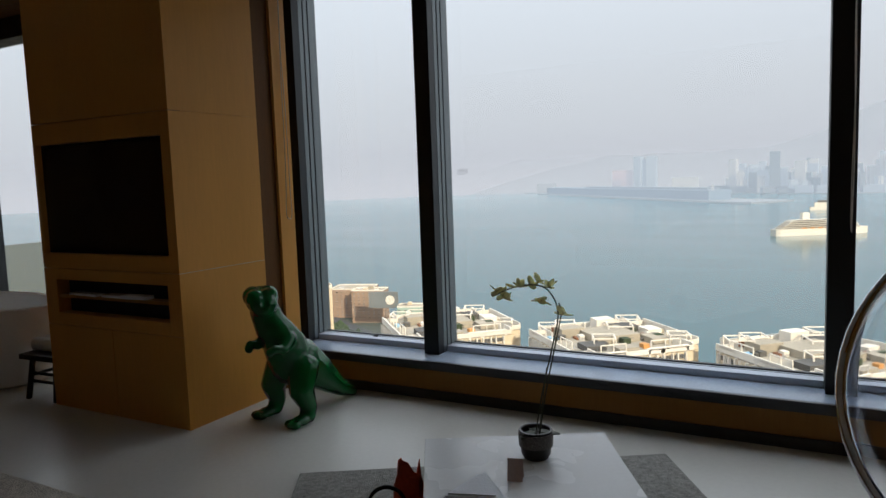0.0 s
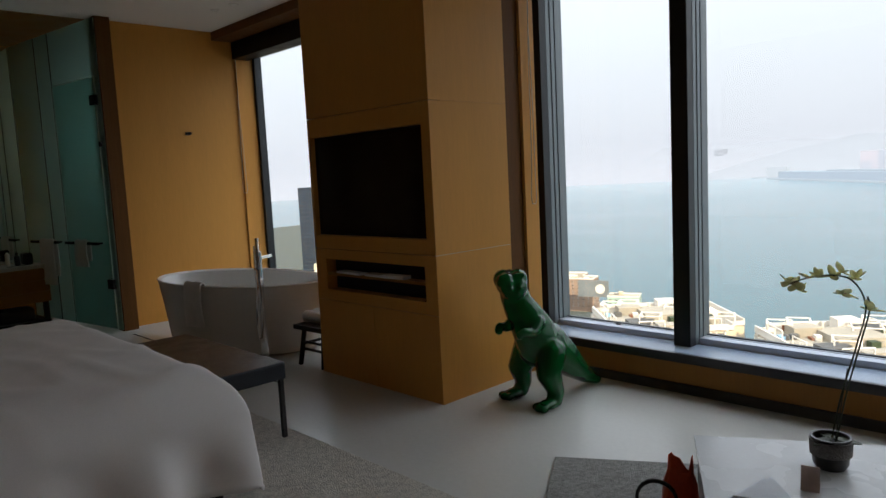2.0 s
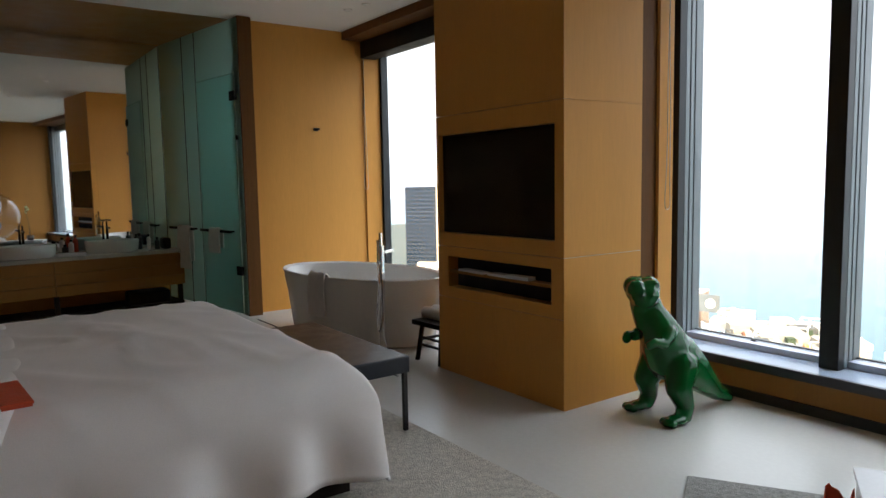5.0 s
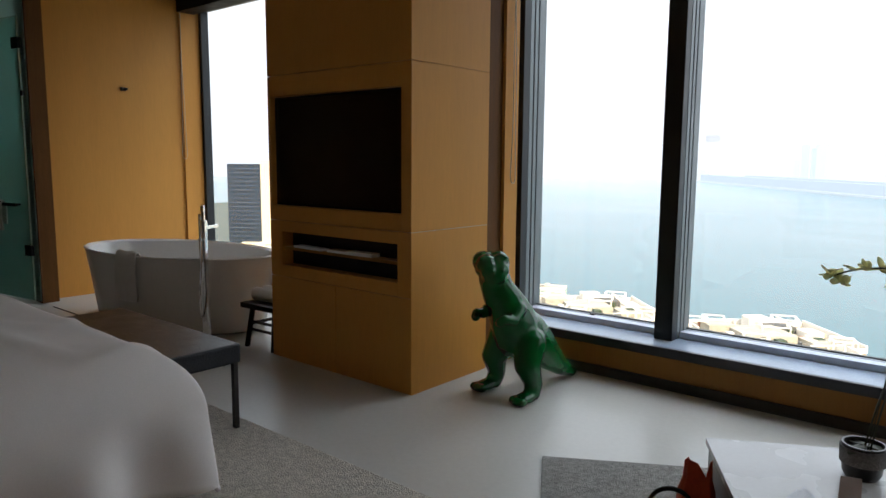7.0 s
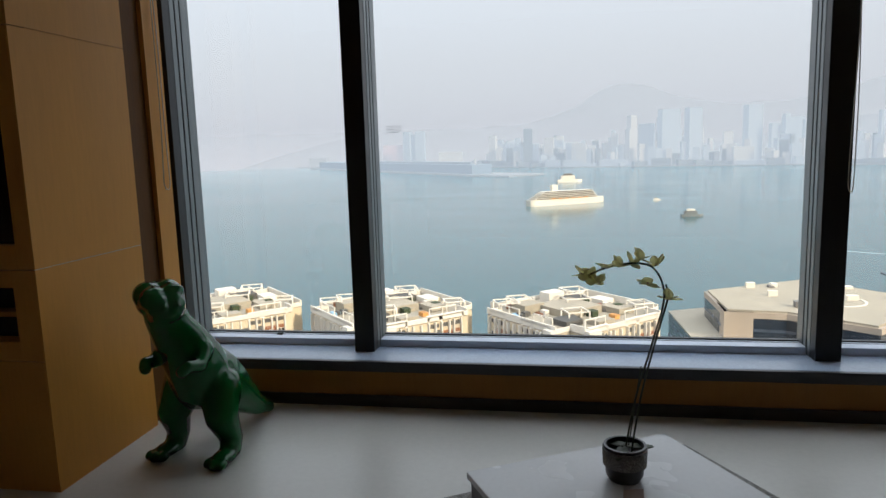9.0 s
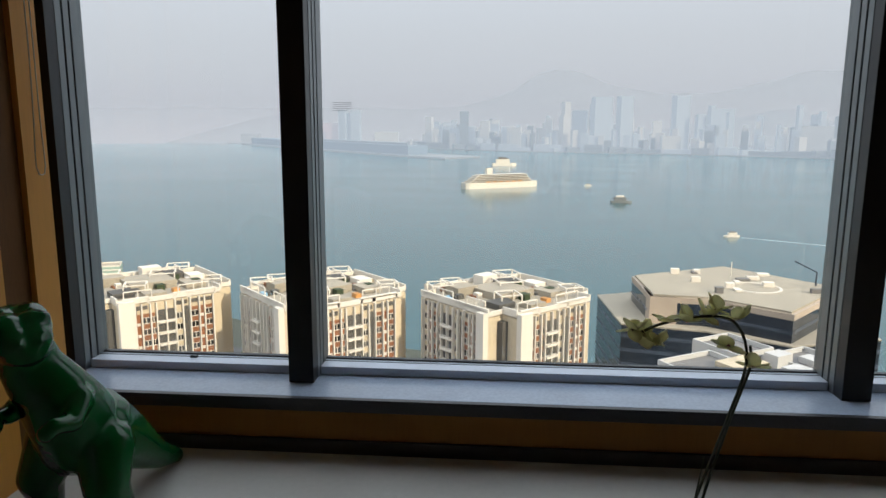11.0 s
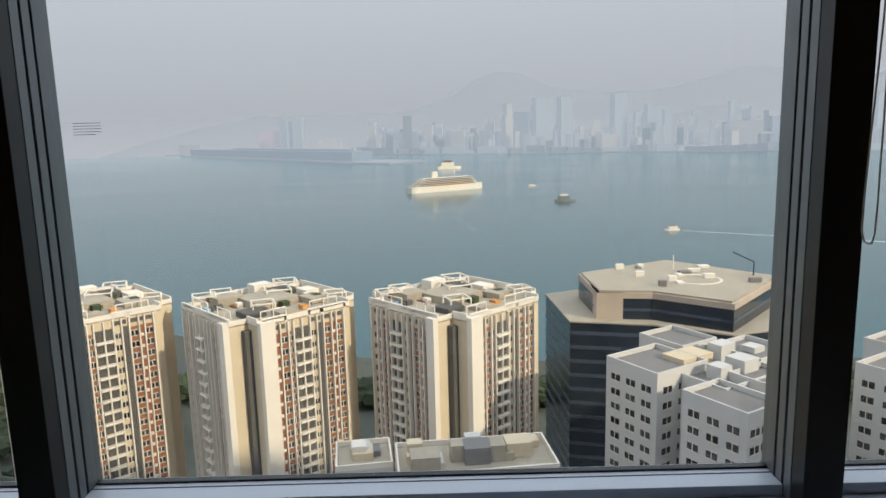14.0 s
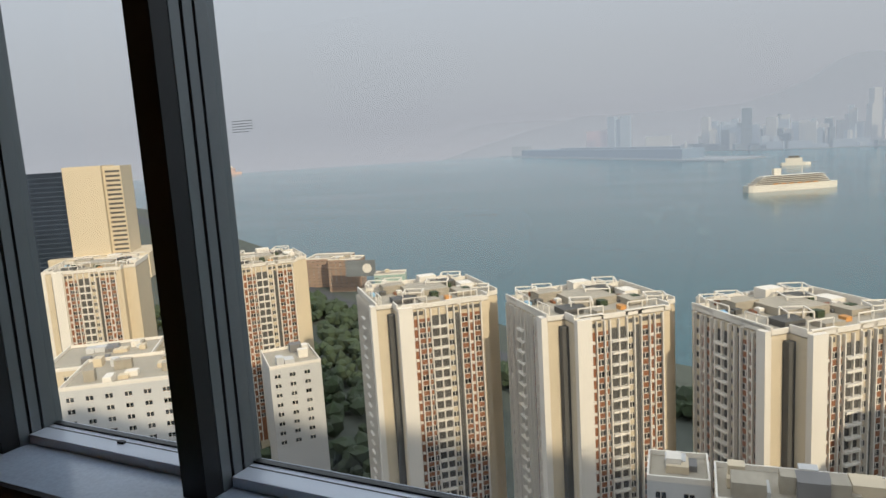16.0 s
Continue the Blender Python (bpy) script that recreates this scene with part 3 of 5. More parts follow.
part("pouch", box(-0.14, -0.24, 0, 0.14, 0.24, 0.16), M["leather"], hd_, bevel=0.04)

# frosted door, hinges, rail and towels
GLE = surface("polished_glass_edge", (0.55, 0.72, 0.66), 0.25, vary=0.04)
dr = thing("glass_door", (-0.2135, 0.826, 0), "green frosted glass shower door with polished edges", "door", 8.9, kind="structure")
part("leaf", box(-5.30, -0.600, 0.03, -4.42, -0.590, 2.66), M["frost"], dr)
for x0, x1, z0, z1 in ((-5.312, -5.3005, 0.03, 2.672), (-4.4195, -4.408, 0.03, 2.672), (-5.30, -4.42, 2.6605, 2.672)):
    part("edge", box(x0, -0.603, z0, x1, -0.588, z1), GLE, dr, "bright polished glass edge")
for z in (0.46, 2.38):
    part("hinge", box(-4.50, -0.618, z, -4.39, -0.582, z + 0.10), M["black"], dr, "black metal hinge", bevel=0.004)
part("stop", box(-4.385, -0.62, 1.95, -4.357, -0.60, 2.0), M["black"], dr)
for x in (-5.705, -5.365, -6.39):
    part("joint", box(x - 0.006, -0.580, 0.02, x + 0.006, -0.5755, 3.25), M["black"], gp, "dark glass joint")
rl = thing("towel_rail", (-0.2135, 0.826, -0.10), "black towel rail on the glass door", "towel rail", 8.9)
for x0, x1 in ((-6.1, -5.42), (-5.24, -4.50)):
    part("bar", box(x0, -0.675, 1.03, x1, -0.655, 1.06), M["black"], rl, bevel=0.003)
    for x in (x0 + 0.05, x1 - 0.05):
        part("bracket", box(x - 0.012, -0.6549, 1.035, x + 0.012, -0.601, 1.055), M["black"], rl)


def towel(name, at, turn, width, drop_a, drop_b, label, gap=0.022):
    t = thing(name, at, label, "towel", turn)
    pts = [(-gap, -drop_a * k / 6) for k in range(6, 0, -1)] + [(-gap, 0.004), (-gap * 0.6, gap), (0, gap * 1.25), (gap * 0.6, gap), (gap, 0.004)] + [(gap, -drop_b * k / 6) for k in range(1, 7)]
    part("cloth", cloth(pts, width), M["towel"], t, smooth=True)


towel("towel", (-5.71, -0.705, 0.952), 8.9, 0.34, 0.50, 0.40, "white towel hanging on the rail")
towel("towel", (-4.92, -0.58, 0.952), 8.9, 0.26, 0.26, 0.20, "white hand towel hanging on the rail")
towel("bath_towel", (-2.70, -0.372, 0.620), 15, 0.22, 0.36, 0.12, "white towel draped over the rim of the bathtub", 0.03)


def tub_tap():
    f = thing("tub_tap", (-1.99, -0.13, 0), "tall chrome floor-standing bathtub tap", "tap", 120)
    part("floor_plate", lathe([(0, 0), (0.05, 0), (0.05, 0.008), (0, 0.008)], 20), M["chrome"], f)
    part("post", box(-0.022, -0.022, 0.008, 0.022, 0.022, 0.93), M["chrome"], f, bevel=0.003)
    part("spout", box(0.0225, -0.016, 0.86, 0.20, 0.016, 0.885), M["chrome"], f, bevel=0.003)
    part("lever", box(-0.012, -0.012, 0.931, 0.012, 0.012, 1.04), M["chrome"], f, bevel=0.003)
    part("hand_shower", tube([(-0.045, 0, 0.62), (-0.045, 0, 0.98)], 0.011, 10), M["chrome"], f, smooth=True)
    part("holder", box(-0.06, -0.012, 0.78, -0.0225, 0.012, 0.80), M["chrome"], f)
    part("hose", tube(curve_pts([(-0.045, 0, 0.62), (-0.07, 0.01, 0.35), (-0.03, 0.02, 0.2), (-0.024, 0.0, 0.5)], 6), 0.006, 6), M["chrome"], f, smooth=True)


tub_tap()


def stool():
    s = thing("stool", (-1.52, 0.15, 0), "low dark wooden stool beside the bathtub", "stool", 3)
    part("seat", box(-0.21, -0.15, 0.29, 0.17, 0.15, 0.33), M["dark_wood"], s, bevel=0.006)
    for x in (-1, 1):
        for y in (-1, 1):
            part("leg", tube([(x * 0.125, y * 0.10, 0.29), (x * 0.15, y * 0.14, 0.0)], 0.02, 8), M["dark_wood"], s)
        part("stretcher", tube([(x * 0.135, -0.115, 0.17), (x * 0.135, 0.115, 0.17)], 0.012, 6), M["dark_wood"], s)
    for z in (0.13, 0.19):
        part("stretcher", tube([(-0.135, -0.115, z), (0.135, -0.115, z)], 0.012, 6), M["dark_wood"], s)
    t = thing("folded_towel", (-1.56, 0.18, 0.33), "rolled white towels on the stool", "towel", 8)
    for k in range(2):
        part("roll", tube([(-0.14, -0.05 + 0.1 * k, 0.05), (0.18, -0.05 + 0.1 * k, 0.05)], 0.05, 14), M["towel"], t, smooth=True)


stool()
hk = thing("robe_hook", (WX, 0.55, 2.10), "small dark metal double robe hook on the wood wall", "hook")
part("plate", box(0.0005, -0.03, -0.018, 0.008, 0.03, 0.018), M["metal_dark"], hk, bevel=0.002)
for y in (-0.022, 0.022):
    part("peg", box(0.0081, y - 0.007, -0.01, 0.05, y + 0.007, 0.012), M["metal_dark"], hk, bevel=0.003)


# ---- blind cords ----
def cord(x, y, top, low, label, sway=0.03):
    c = thing("blind_cord", (x, y, 0), label, "cord", group="blind cords")
    z = [top + (low - top) * k / 10 for k in range(11)]
    a = [(0.004 * math.sin(k), -sway * (k / 10) ** 2, z[k]) for k in range(11)]
    b = [(0.004 * math.cos(k), sway * (k / 10) ** 2, z[k]) for k in range(10, -1, -1)]
    part("loop", tube(curve_pts(a + [(0.0, 0.0, low - 0.035)] + b, 2), 0.0028, 5), M["counter"] if sway > 0 else M["black"], c, smooth=True)


cord(0.02, 1.0, 3.09, 1.27, "thin looped blind cord beside the window")
cord(3.52, 1.19, 3.09, 1.18, "thin looped blind cord beside the window post")
cord(WX + 0.05, 1.19, 2.97, 1.42, "thin looped blind cord beside the bath window")

# ---- media niche and bed things ----
for k, (x, w, key) in enumerate(((-0.95, 0.30, "paper"), (-0.62, 0.26, "pinkcard"), (-0.45, 0.22, "linen"))):
    mg = thing("magazine", (x, 0.045, 0.790), "magazine lying in the media niche", "magazine", 3 * k - 3, group="magazines")
    part("page_block", box(-w / 2, -0.036, 0.0, w / 2, 0.036, 0.012 + 0.004 * k), M["paper"], mg)
    part("cover", box(-w / 2 - 0.002, -0.037, 0.0121 + 0.004 * k, w / 2 + 0.002, 0.037, 0.0145 + 0.004 * k), M[key], mg)
cd = thing("gift_box", (0.12, -2.93, 0.706), "flat orange-red box lying on the bed", "box", 4)
part("lid", box(-0.17, -0.05, 0.008, 0.17, 0.05, 0.02), M["red"], cd, bevel=0.003)
part("tray", box(-0.166, -0.046, 0.0, 0.166, 0.046, 0.0079), M["red"], cd)


def blanket_fold():
    """The turned-back edge of the duvet near the pillows."""
    b = thing("top_sheet", (-0.74, -3.22, 0.028), "white top sheet turned back over the duvet", "sheet")
    bm = bmesh.new()
    nx, ny = 44, 12
    g = []
    for i in range(nx + 1):
        u = -1.16 + 2.32 * i / nx
        row = []
        for j in range(ny + 1):
            v = -0.42 + 0.84 * j / ny
            a = abs(u)
            if a < 0.86:
                x, z = a, 0.0
            else:
                t = min((a - 0.86) / 0.28, 1.0)
                x = 0.86 + 0.215 * math.sin(t * math.pi / 2)
                z = -0.19 * (1 - math.cos(t * math.pi / 2)) - max(0, a - 1.14) * 0.3
            z += 0.676 + 0.012 * noise.noise((u * 4, v * 5, 1)) - 0.018 * (1 if j == ny else 0) - 0.01 * a ** 4
            edge = 0.05 * noise.noise((u * 2.0, 0, 5)) - 0.16 * max(0, u) ** 2
            row.append(bm.verts.new((math.copysign(x, u), v + edge, z)))
        g.append(row)
    for i in range(nx):
        for j in range(ny):
            bm.faces.new((g[i][j], g[i + 1][j], g[i + 1][j + 1], g[i][j + 1]))
    o = part("sheet", bm, M["linen"], b, smooth=True)
    m = o.modifiers.new("thick", "SOLIDIFY")
    m.thickness = 0.022


blanket_fold()


# ---- sitting corner: orchid, bag, papers, hanging chair ----
def petal(bm, at, turn, tilt, length, width):
    m = Matrix.Translation(at) @ Euler((tilt, 0, turn)).to_matrix().to_4x4()
    rows = []
    for i in range(5):
        t = i / 4
        w = width * math.sin(math.pi * (0.15 + 0.8 * t)) ** 0.8
        rows.append([bm.verts.new(m @ Vector((s * w / 2, t * length, 0.18 * length * t * t + 0.12 * w * abs(s)))) for s in (-1, 0, 1)])
    for a, b in zip(rows, rows[1:]):
        for k in range(2):
            bm.faces.new((a[k], a[k + 1], b[k + 1], b[k]))


def orchid():
    o = thing("orchid", (2.335, -0.21, 0.30), "potted yellow-green orchid with two arching stems on the table", "orchid")
    o.scale = (1.0, 1.0, 0.97)
    part("pot", lathe([(0, 0), (0.052, 0), (0.062, 0.02), (0.068, 0.10), (0.070, 0.125), (0.062, 0.125), (0.058, 0.10), (0, 0.095)], 24), M["pot"], o, smooth=True)
    part("pot_band", lathe([(0.0685, 0.055), (0.072, 0.055), (0.0745, 0.115), (0.0705, 0.115)], 24), M["pot_band"], o, "mottled grey band", smooth=True)
    for turn, ln, w in ((-70, 0.10, 0.045), (160, 0.09, 0.04), (40, 0.08, 0.04)):
        bm = bmesh.new()
        petal(bm, (0, 0, 0.12), radians(turn), radians(-18), ln, w)
        lf = part("leaf", bm, M["stem"], o, "thick dark leaf", smooth=True)
        lf.modifiers.new("thick", "SOLIDIFY").thickness = 0.004
    # stems in the plane from the pot up and over to the window's left
    a = curve_pts([(0.0, 0.0, 0.10), (0.035, 0.0, 0.30), (0.085, -0.01, 0.50), (0.115, -0.02, 0.65), (0.080, -0.04, 0.745), (0.01, -0.05, 0.765), (-0.08, -0.05, 0.745), (-0.14, -0.05, 0.715)], 6)
    b = curve_pts([(0.02, -0.01, 0.10), (0.05, 0.0, 0.30), (0.094, -0.005, 0.50), (0.126, -0.015, 0.64), (0.12, -0.02, 0.69)], 6)
    part("stem", tube(a, 0.0034, 6), M["stem"], o, smooth=True)
    part("stem", tube(b, 0.0034, 6), M["stem"], o, smooth=True)
    part("stake", tube([(0.01, 0.01, 0.09), (0.05, 0.012, 0.40)], 0.0022, 5), M["stem"], o)
    rg = random.Random(4)
    for x, y, z in ((0.13, -0.02, 0.64), (0.085, -0.03, 0.755), (0.06, -0.06, 0.70), (0.015, -0.04, 0.76), (-0.03, -0.06, 0.755), (-0.065, -0.05, 0.75), (0.04, -0.03, 0.775), (-0.115, -0.045, 0.715), (-0.09, -0.06, 0.70), (-0.14, -0.05, 0.73)):
        fl = part("flower", lathe([(0, -0.004), (0.006, 0), (0, 0.006)], 8, at=(x, y, z)), M["petal_pink"], o, "yellow-green flower with plum lip")
        base = rg.uniform(0, 360)
        for k in range(5):
            bm = bmesh.new()
            petal(bm, (x, y, z), radians(base + 72 * k + rg.uniform(-10, 10)), radians(rg.uniform(-35, 60)), rg.uniform(0.034, 0.048), rg.uniform(0.026, 0.036))
            pt = part("petal", bm, M["petal"], fl, smooth=True)
            pt.modifiers.new("thick", "SOLIDIFY").thickness = 0.0015


orchid()


def paper_bag():
    b = thing("paper_bag", (1.86, -0.47, 0.014), "crumpled orange-red paper bag with a dark ring handle", "bag", 25)
    b.scale = (0.9, 0.9, 1.2)
    bm = bmesh.new()
    rows = []
    for i in range(7):
        t = i / 6
        w, d = 0.10 * (1 - 0.45 * t), 0.055 * (1 - 0.75 * t)
        row = []
        for k in range(12):
            a = 2 * math.pi * k / 12
            j = 0.010 * noise.noise((math.cos(a) * 2, math.sin(a) * 2, t * 4))
            z = 0.22 * t + (0.035 * math.sin(3 * a + 1) if i == 6 else 0)
            row.append(bm.verts.new(((w + j) * math.copysign(abs(math.cos(a)) ** 0.6, math.cos(a)), (d + j) * math.copysign(abs(math.sin(a)) ** 0.6, math.sin(a)), z)))
        rows.append(row)
    for a, c in zip(rows, rows[1:]):
        for k in range(12):
            bm.faces.new((a[k], a[(k + 1) % 12], c[(k + 1) % 12], c[k]))
    bm.faces.new(rows[0][::-1])
    part("sack", bm, M["red"], b)
    ring = [(-0.10 + 0.085 * math.cos(t), -0.05, 0.10 + 0.062 * math.sin(t)) for t in [2 * math.pi * k / 22 for k in range(23)]]
    part("ring_handle", tube(ring, 0.008, 8), M["pot"], b, "dark ring handle", smooth=True)


paper_bag()
pp = thing("paper_sheet", (2.23, -0.56, 0.30), "white folded paper lying on the table", "paper", 12)
part("sheet", prism([(-0.10, -0.12), (0.13, -0.10), (0.0, 0.12)], 0.0, 0.006), M["paper"], pp)
part("upper_fold", prism([(-0.09, -0.11), (0.09, -0.09), (-0.02, 0.08)], 0.0062, 0.012), M["paper"], pp)
cdd = thing("table_card", (2.34, -0.45, 0.30), "small pale pink folded card on the table", "card", 15)
bm = bmesh.new()
for s in (-1, 1):
    vs = [bm.verts.new(p) for p in ((-0.03, s * 0.022, 0), (0.03, s * 0.022, 0), (0.03, s * 0.001, 0.085), (-0.03, s * 0.001, 0.085))]
    bm.faces.new(vs)
oo = part("fold", bm, M["pinkcard"], cdd)
oo.modifiers.new("thick", "SOLIDIFY").thickness = 0.002


def bubble_chair():
    c = thing("hanging_chair", (3.99, -0.565, 0.81), "clear acrylic bubble chair hanging on a chain with blue cushions", "chair", 60)
    R, cut = 0.56, -0.30
    bm = bmesh.new()
    steps, rows = 40, 18
    rings = []
    a0 = math.acos(-cut / R)
    for i in range(rows + 1):
        a = a0 + (math.pi - a0) * i / rows
        x, r = -R * math.cos(a), R * math.sin(a)
        rings.append([bm.verts.new((x, r * math.cos(2 * math.pi * k / steps), r * math.sin(2 * math.pi * k / steps))) for k in range(steps)] if i < rows else [bm.verts.new((R, 0, 0))])
    for p, q in zip(rings, rings[1:]):
        for k in range(steps):
            if len(q) == 1:
                bm.faces.new((p[k], p[(k + 1) % steps], q[0]))
            else:
                bm.faces.new((p[k], p[(k + 1) % steps], q[(k + 1) % steps], q[k]))
    sh = part("shell", bm, M["acrylic"], c, "clear acrylic shell", smooth=True)
    sh.modifiers.new("thick", "SOLIDIFY").thickness = 0.006
    sh.matrix_basis = pose(0, 0, 0, 0, 23.5)
    rr = math.sqrt(R * R - cut * cut)
    for off, rad in ((0.0, 0.015), (0.035, 0.008)):
        ring = [(cut - 0.004 + off, (rr + 0.002 + off * 0.25) * math.cos(t), (rr + 0.002 + off * 0.25) * math.sin(t)) for t in [2 * math.pi * k / 48 for k in range(49)]]
        part("rim", tube(ring, rad, 10), M["chrome"], c, "polished steel rim", smooth=True).matrix_basis = pose(0, 0, 0, 0, 23.5)
    for y, z, turn, s in ((-0.12, -0.33, 0, 0.27), (0.16, -0.22, 40, 0.22)):
        bm = bmesh.new()
        g = bmesh.ops.create_uvsphere(bm, u_segments=24, v_segments=14, radius=1)
        for v in g["verts"]:
            x_, y_, z_ = v.co
            k = 0.028 * noise.noise((x_ * 3, y_ * 3, z_ * 3))
            v.co = Vector((math.copysign(abs(x_) ** 0.7, x_) * s, math.copysign(abs(y_) ** 0.7, y_) * s, z_ * s * 0.42)) * (1 + k * 4)
        cu = part("cushion", bm, M["cushion"], c, "slate-blue satin cushion", smooth=True)
        cu.matrix_basis = pose(-0.20, y * 0.8, z + 0.04, turn * 0.5, 12, turn)
    part("mount", lathe([(0, R - 0.01), (0.05, R - 0.005), (0.05, R + 0.01), (0, R + 0.02)], 16), M["chrome"], c)
    bm = bmesh.new()
    n = int((H - 0.81 - R - 0.02) / 0.045)
    for k in range(n):
        z = R + 0.03 + 0.045 * k
        pts = []
        for t in range(11):
            a = 2 * math.pi * t / 10
            u, w = 0.011 * math.cos(a), 0.027 * math.sin(a)
            pts.append((u, 0, z + w) if k % 2 else (0, u, z + w))
        tube(pts, 0.0035, 5, bm)
    part("chain", bm, M["chrome"], c, "steel hanging chain")
    part("ceiling_plate", lathe([(0, H - 0.81 - 0.03), (0.05, H - 0.81 - 0.03), (0.05, H - 0.81 - 0.001), (0, H - 0.81 - 0.001)], 16), M["chrome"], c)


bubble_chair()


def spot(x, y):
    s = thing("ceiling_spotlight", (x, y, H), "small recessed ceiling spotlight, switched off", "light", group="ceiling spots")
    part("ring", lathe([(0.032, -0.001), (0.05, -0.001), (0.05, -0.008), (0.036, -0.010), (0.032, -0.001)], 20), M["ceiling"], s, smooth=True)
    part("lens", lathe([(0, -0.002), (0.031, -0.002), (0.031, -0.006), (0, -0.006)], 16), M["lamp_glow"], s)


for x, y in ((-3.6, 0.50), (-3.3, 0.55), (-2.2, -0.9), (0.2, -0.9)):
    spot(x, y)

# small notice with unreadable lines stuck on the pane
nt = thing("window_notice", (1.175, 1.4945, 1.53), "small clear sticker with lines of fine print on the window", "sticker")
for k in range(5):
    part("text_line", box(-0.045, -0.0008, 0.009 * (2 - k) - 0.0008, 0.045 - 0.02 * (k == 4), -0.0001, 0.009 * (2 - k) + 0.0008), M["sill"], nt)

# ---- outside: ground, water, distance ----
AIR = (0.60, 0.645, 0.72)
X_ = dict(
    sea=surface("harbour_water", (0.016, 0.075, 0.085), 0.16, vary=0.10, scale=0.006, fine=0.25, bump=0.012, stretch=(0.5, 1.5, 1)),
    land=surface("city_ground", (0.06, 0.066, 0.05), 0.9, vary=0.35, scale=0.03, fine=0.25, bump=0),
    cream=surface("cream_tower_render", (0.56, 0.46, 0.32), 0.8, vary=0.10, scale=0.15, fine=1.2, bump=0),
    fin=surface("white_tower_fin", (0.68, 0.62, 0.53), 0.8, vary=0.06, scale=0.3, fine=2, bump=0),
    brown=surface("brown_tower_tiles", (0.24, 0.095, 0.042), 0.7, vary=0.25, scale=0.5, fine=3, bump=0),
    # dark fill painting recess shade; also used for window bands and roof boxes
    recess=surface("dark_shade_and_band_fill", (0.085, 0.08, 0.072), 0.8, vary=0.3, scale=0.8, fine=3, bump=0),
    pane=surface("tower_window_glass", (0.035, 0.037, 0.038), 0.12, vary=0.3, scale=0.6, bump=0, island=0.8),
    roof=surface("pale_roof_screed", (0.34, 0.295, 0.225), 0.9, vary=0.2, scale=0.2, fine=1.2, bump=0),
    grey_roof=surface("grey_roof_felt", (0.17, 0.16, 0.15), 0.9, vary=0.2, scale=0.3, fine=1.5, bump=0),
    white=surface("white_tower_render", (0.50, 0.485, 0.46), 0.8, vary=0.06, scale=0.2, fine=1.2, bump=0),
    dark_glass=surface("blue_black_curtain_glass", (0.02, 0.028, 0.04), 0.12, vary=0.4, scale=0.12, fine=0.5, bump=0),
    band=surface("dark_spandrel_band", (0.055, 0.07, 0.095), 0.3, vary=0.3, scale=0.2, fine=0.8, bump=0),
    stone=surface("tan_stone_cladding", (0.42, 0.34, 0.265), 0.7, vary=0.12, scale=0.2, fine=1.5, bump=0),
    blue=surface("pale_blue_pool_cover", (0.25, 0.42, 0.55), 0.6, vary=0.15, scale=0.4),
    orange=surface("orange_awning", (0.55, 0.26, 0.08), 0.8, vary=0.2, scale=0.6),
    leaf=surface("tree_foliage", (0.035, 0.05, 0.022), 0.9, vary=0.5, scale=0.15, fine=0.9, bump=0),
    road=surface("asphalt_road", (0.06, 0.06, 0.062), 0.9, vary=0.2, scale=0.05, fine=0.6, bump=0),
    brick=surface("brown_brick_block", (0.30, 0.20, 0.14), 0.85, vary=0.2, scale=0.1, fine=0.8, bump=0),
    green_roof=surface("pale_green_roof", (0.30, 0.40, 0.33), 0.8, vary=0.15, scale=0.1),
    ship=surface("white_ship_paint", (0.62, 0.57, 0.49), 0.5, vary=0.05, scale=0.05, fine=0.3, bump=0),
    deck_line=surface("shaded_ship_windows", (0.13, 0.12, 0.11), 0.4, vary=0.2, scale=0.1),
    barge=surface("grey_barge", (0.16, 0.17, 0.17), 0.7, vary=0.3, scale=0.1),
    foam=surface("white_wake_foam", (0.30, 0.36, 0.38), 0.9, vary=0.45, scale=0.05, fine=0.4, bump=0),
    # far materials carry painted haze: an emission share of AIR
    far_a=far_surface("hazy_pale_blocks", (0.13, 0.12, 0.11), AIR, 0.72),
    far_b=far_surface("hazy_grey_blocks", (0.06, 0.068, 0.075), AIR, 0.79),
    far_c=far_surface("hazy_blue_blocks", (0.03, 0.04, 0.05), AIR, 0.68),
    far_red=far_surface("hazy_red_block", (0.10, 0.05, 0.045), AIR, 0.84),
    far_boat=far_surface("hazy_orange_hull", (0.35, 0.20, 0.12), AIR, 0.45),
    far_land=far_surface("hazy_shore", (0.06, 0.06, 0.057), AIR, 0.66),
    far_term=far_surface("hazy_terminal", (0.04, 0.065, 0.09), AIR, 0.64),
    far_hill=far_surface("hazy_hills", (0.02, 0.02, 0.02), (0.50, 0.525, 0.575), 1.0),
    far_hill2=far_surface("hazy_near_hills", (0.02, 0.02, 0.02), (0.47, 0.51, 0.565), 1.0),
)
# haze painted on the water: its emission grows with distance
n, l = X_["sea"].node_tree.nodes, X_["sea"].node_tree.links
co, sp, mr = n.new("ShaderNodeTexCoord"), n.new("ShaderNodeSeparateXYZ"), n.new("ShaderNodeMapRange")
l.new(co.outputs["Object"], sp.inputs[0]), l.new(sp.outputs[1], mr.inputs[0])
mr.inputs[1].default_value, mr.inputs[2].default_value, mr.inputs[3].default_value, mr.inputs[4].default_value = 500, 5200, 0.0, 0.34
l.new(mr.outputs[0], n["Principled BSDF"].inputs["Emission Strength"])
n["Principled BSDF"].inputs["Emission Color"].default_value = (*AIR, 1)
GZ, WZ = -108.0, -110.0
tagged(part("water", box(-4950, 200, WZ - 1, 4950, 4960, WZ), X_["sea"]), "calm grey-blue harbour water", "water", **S)
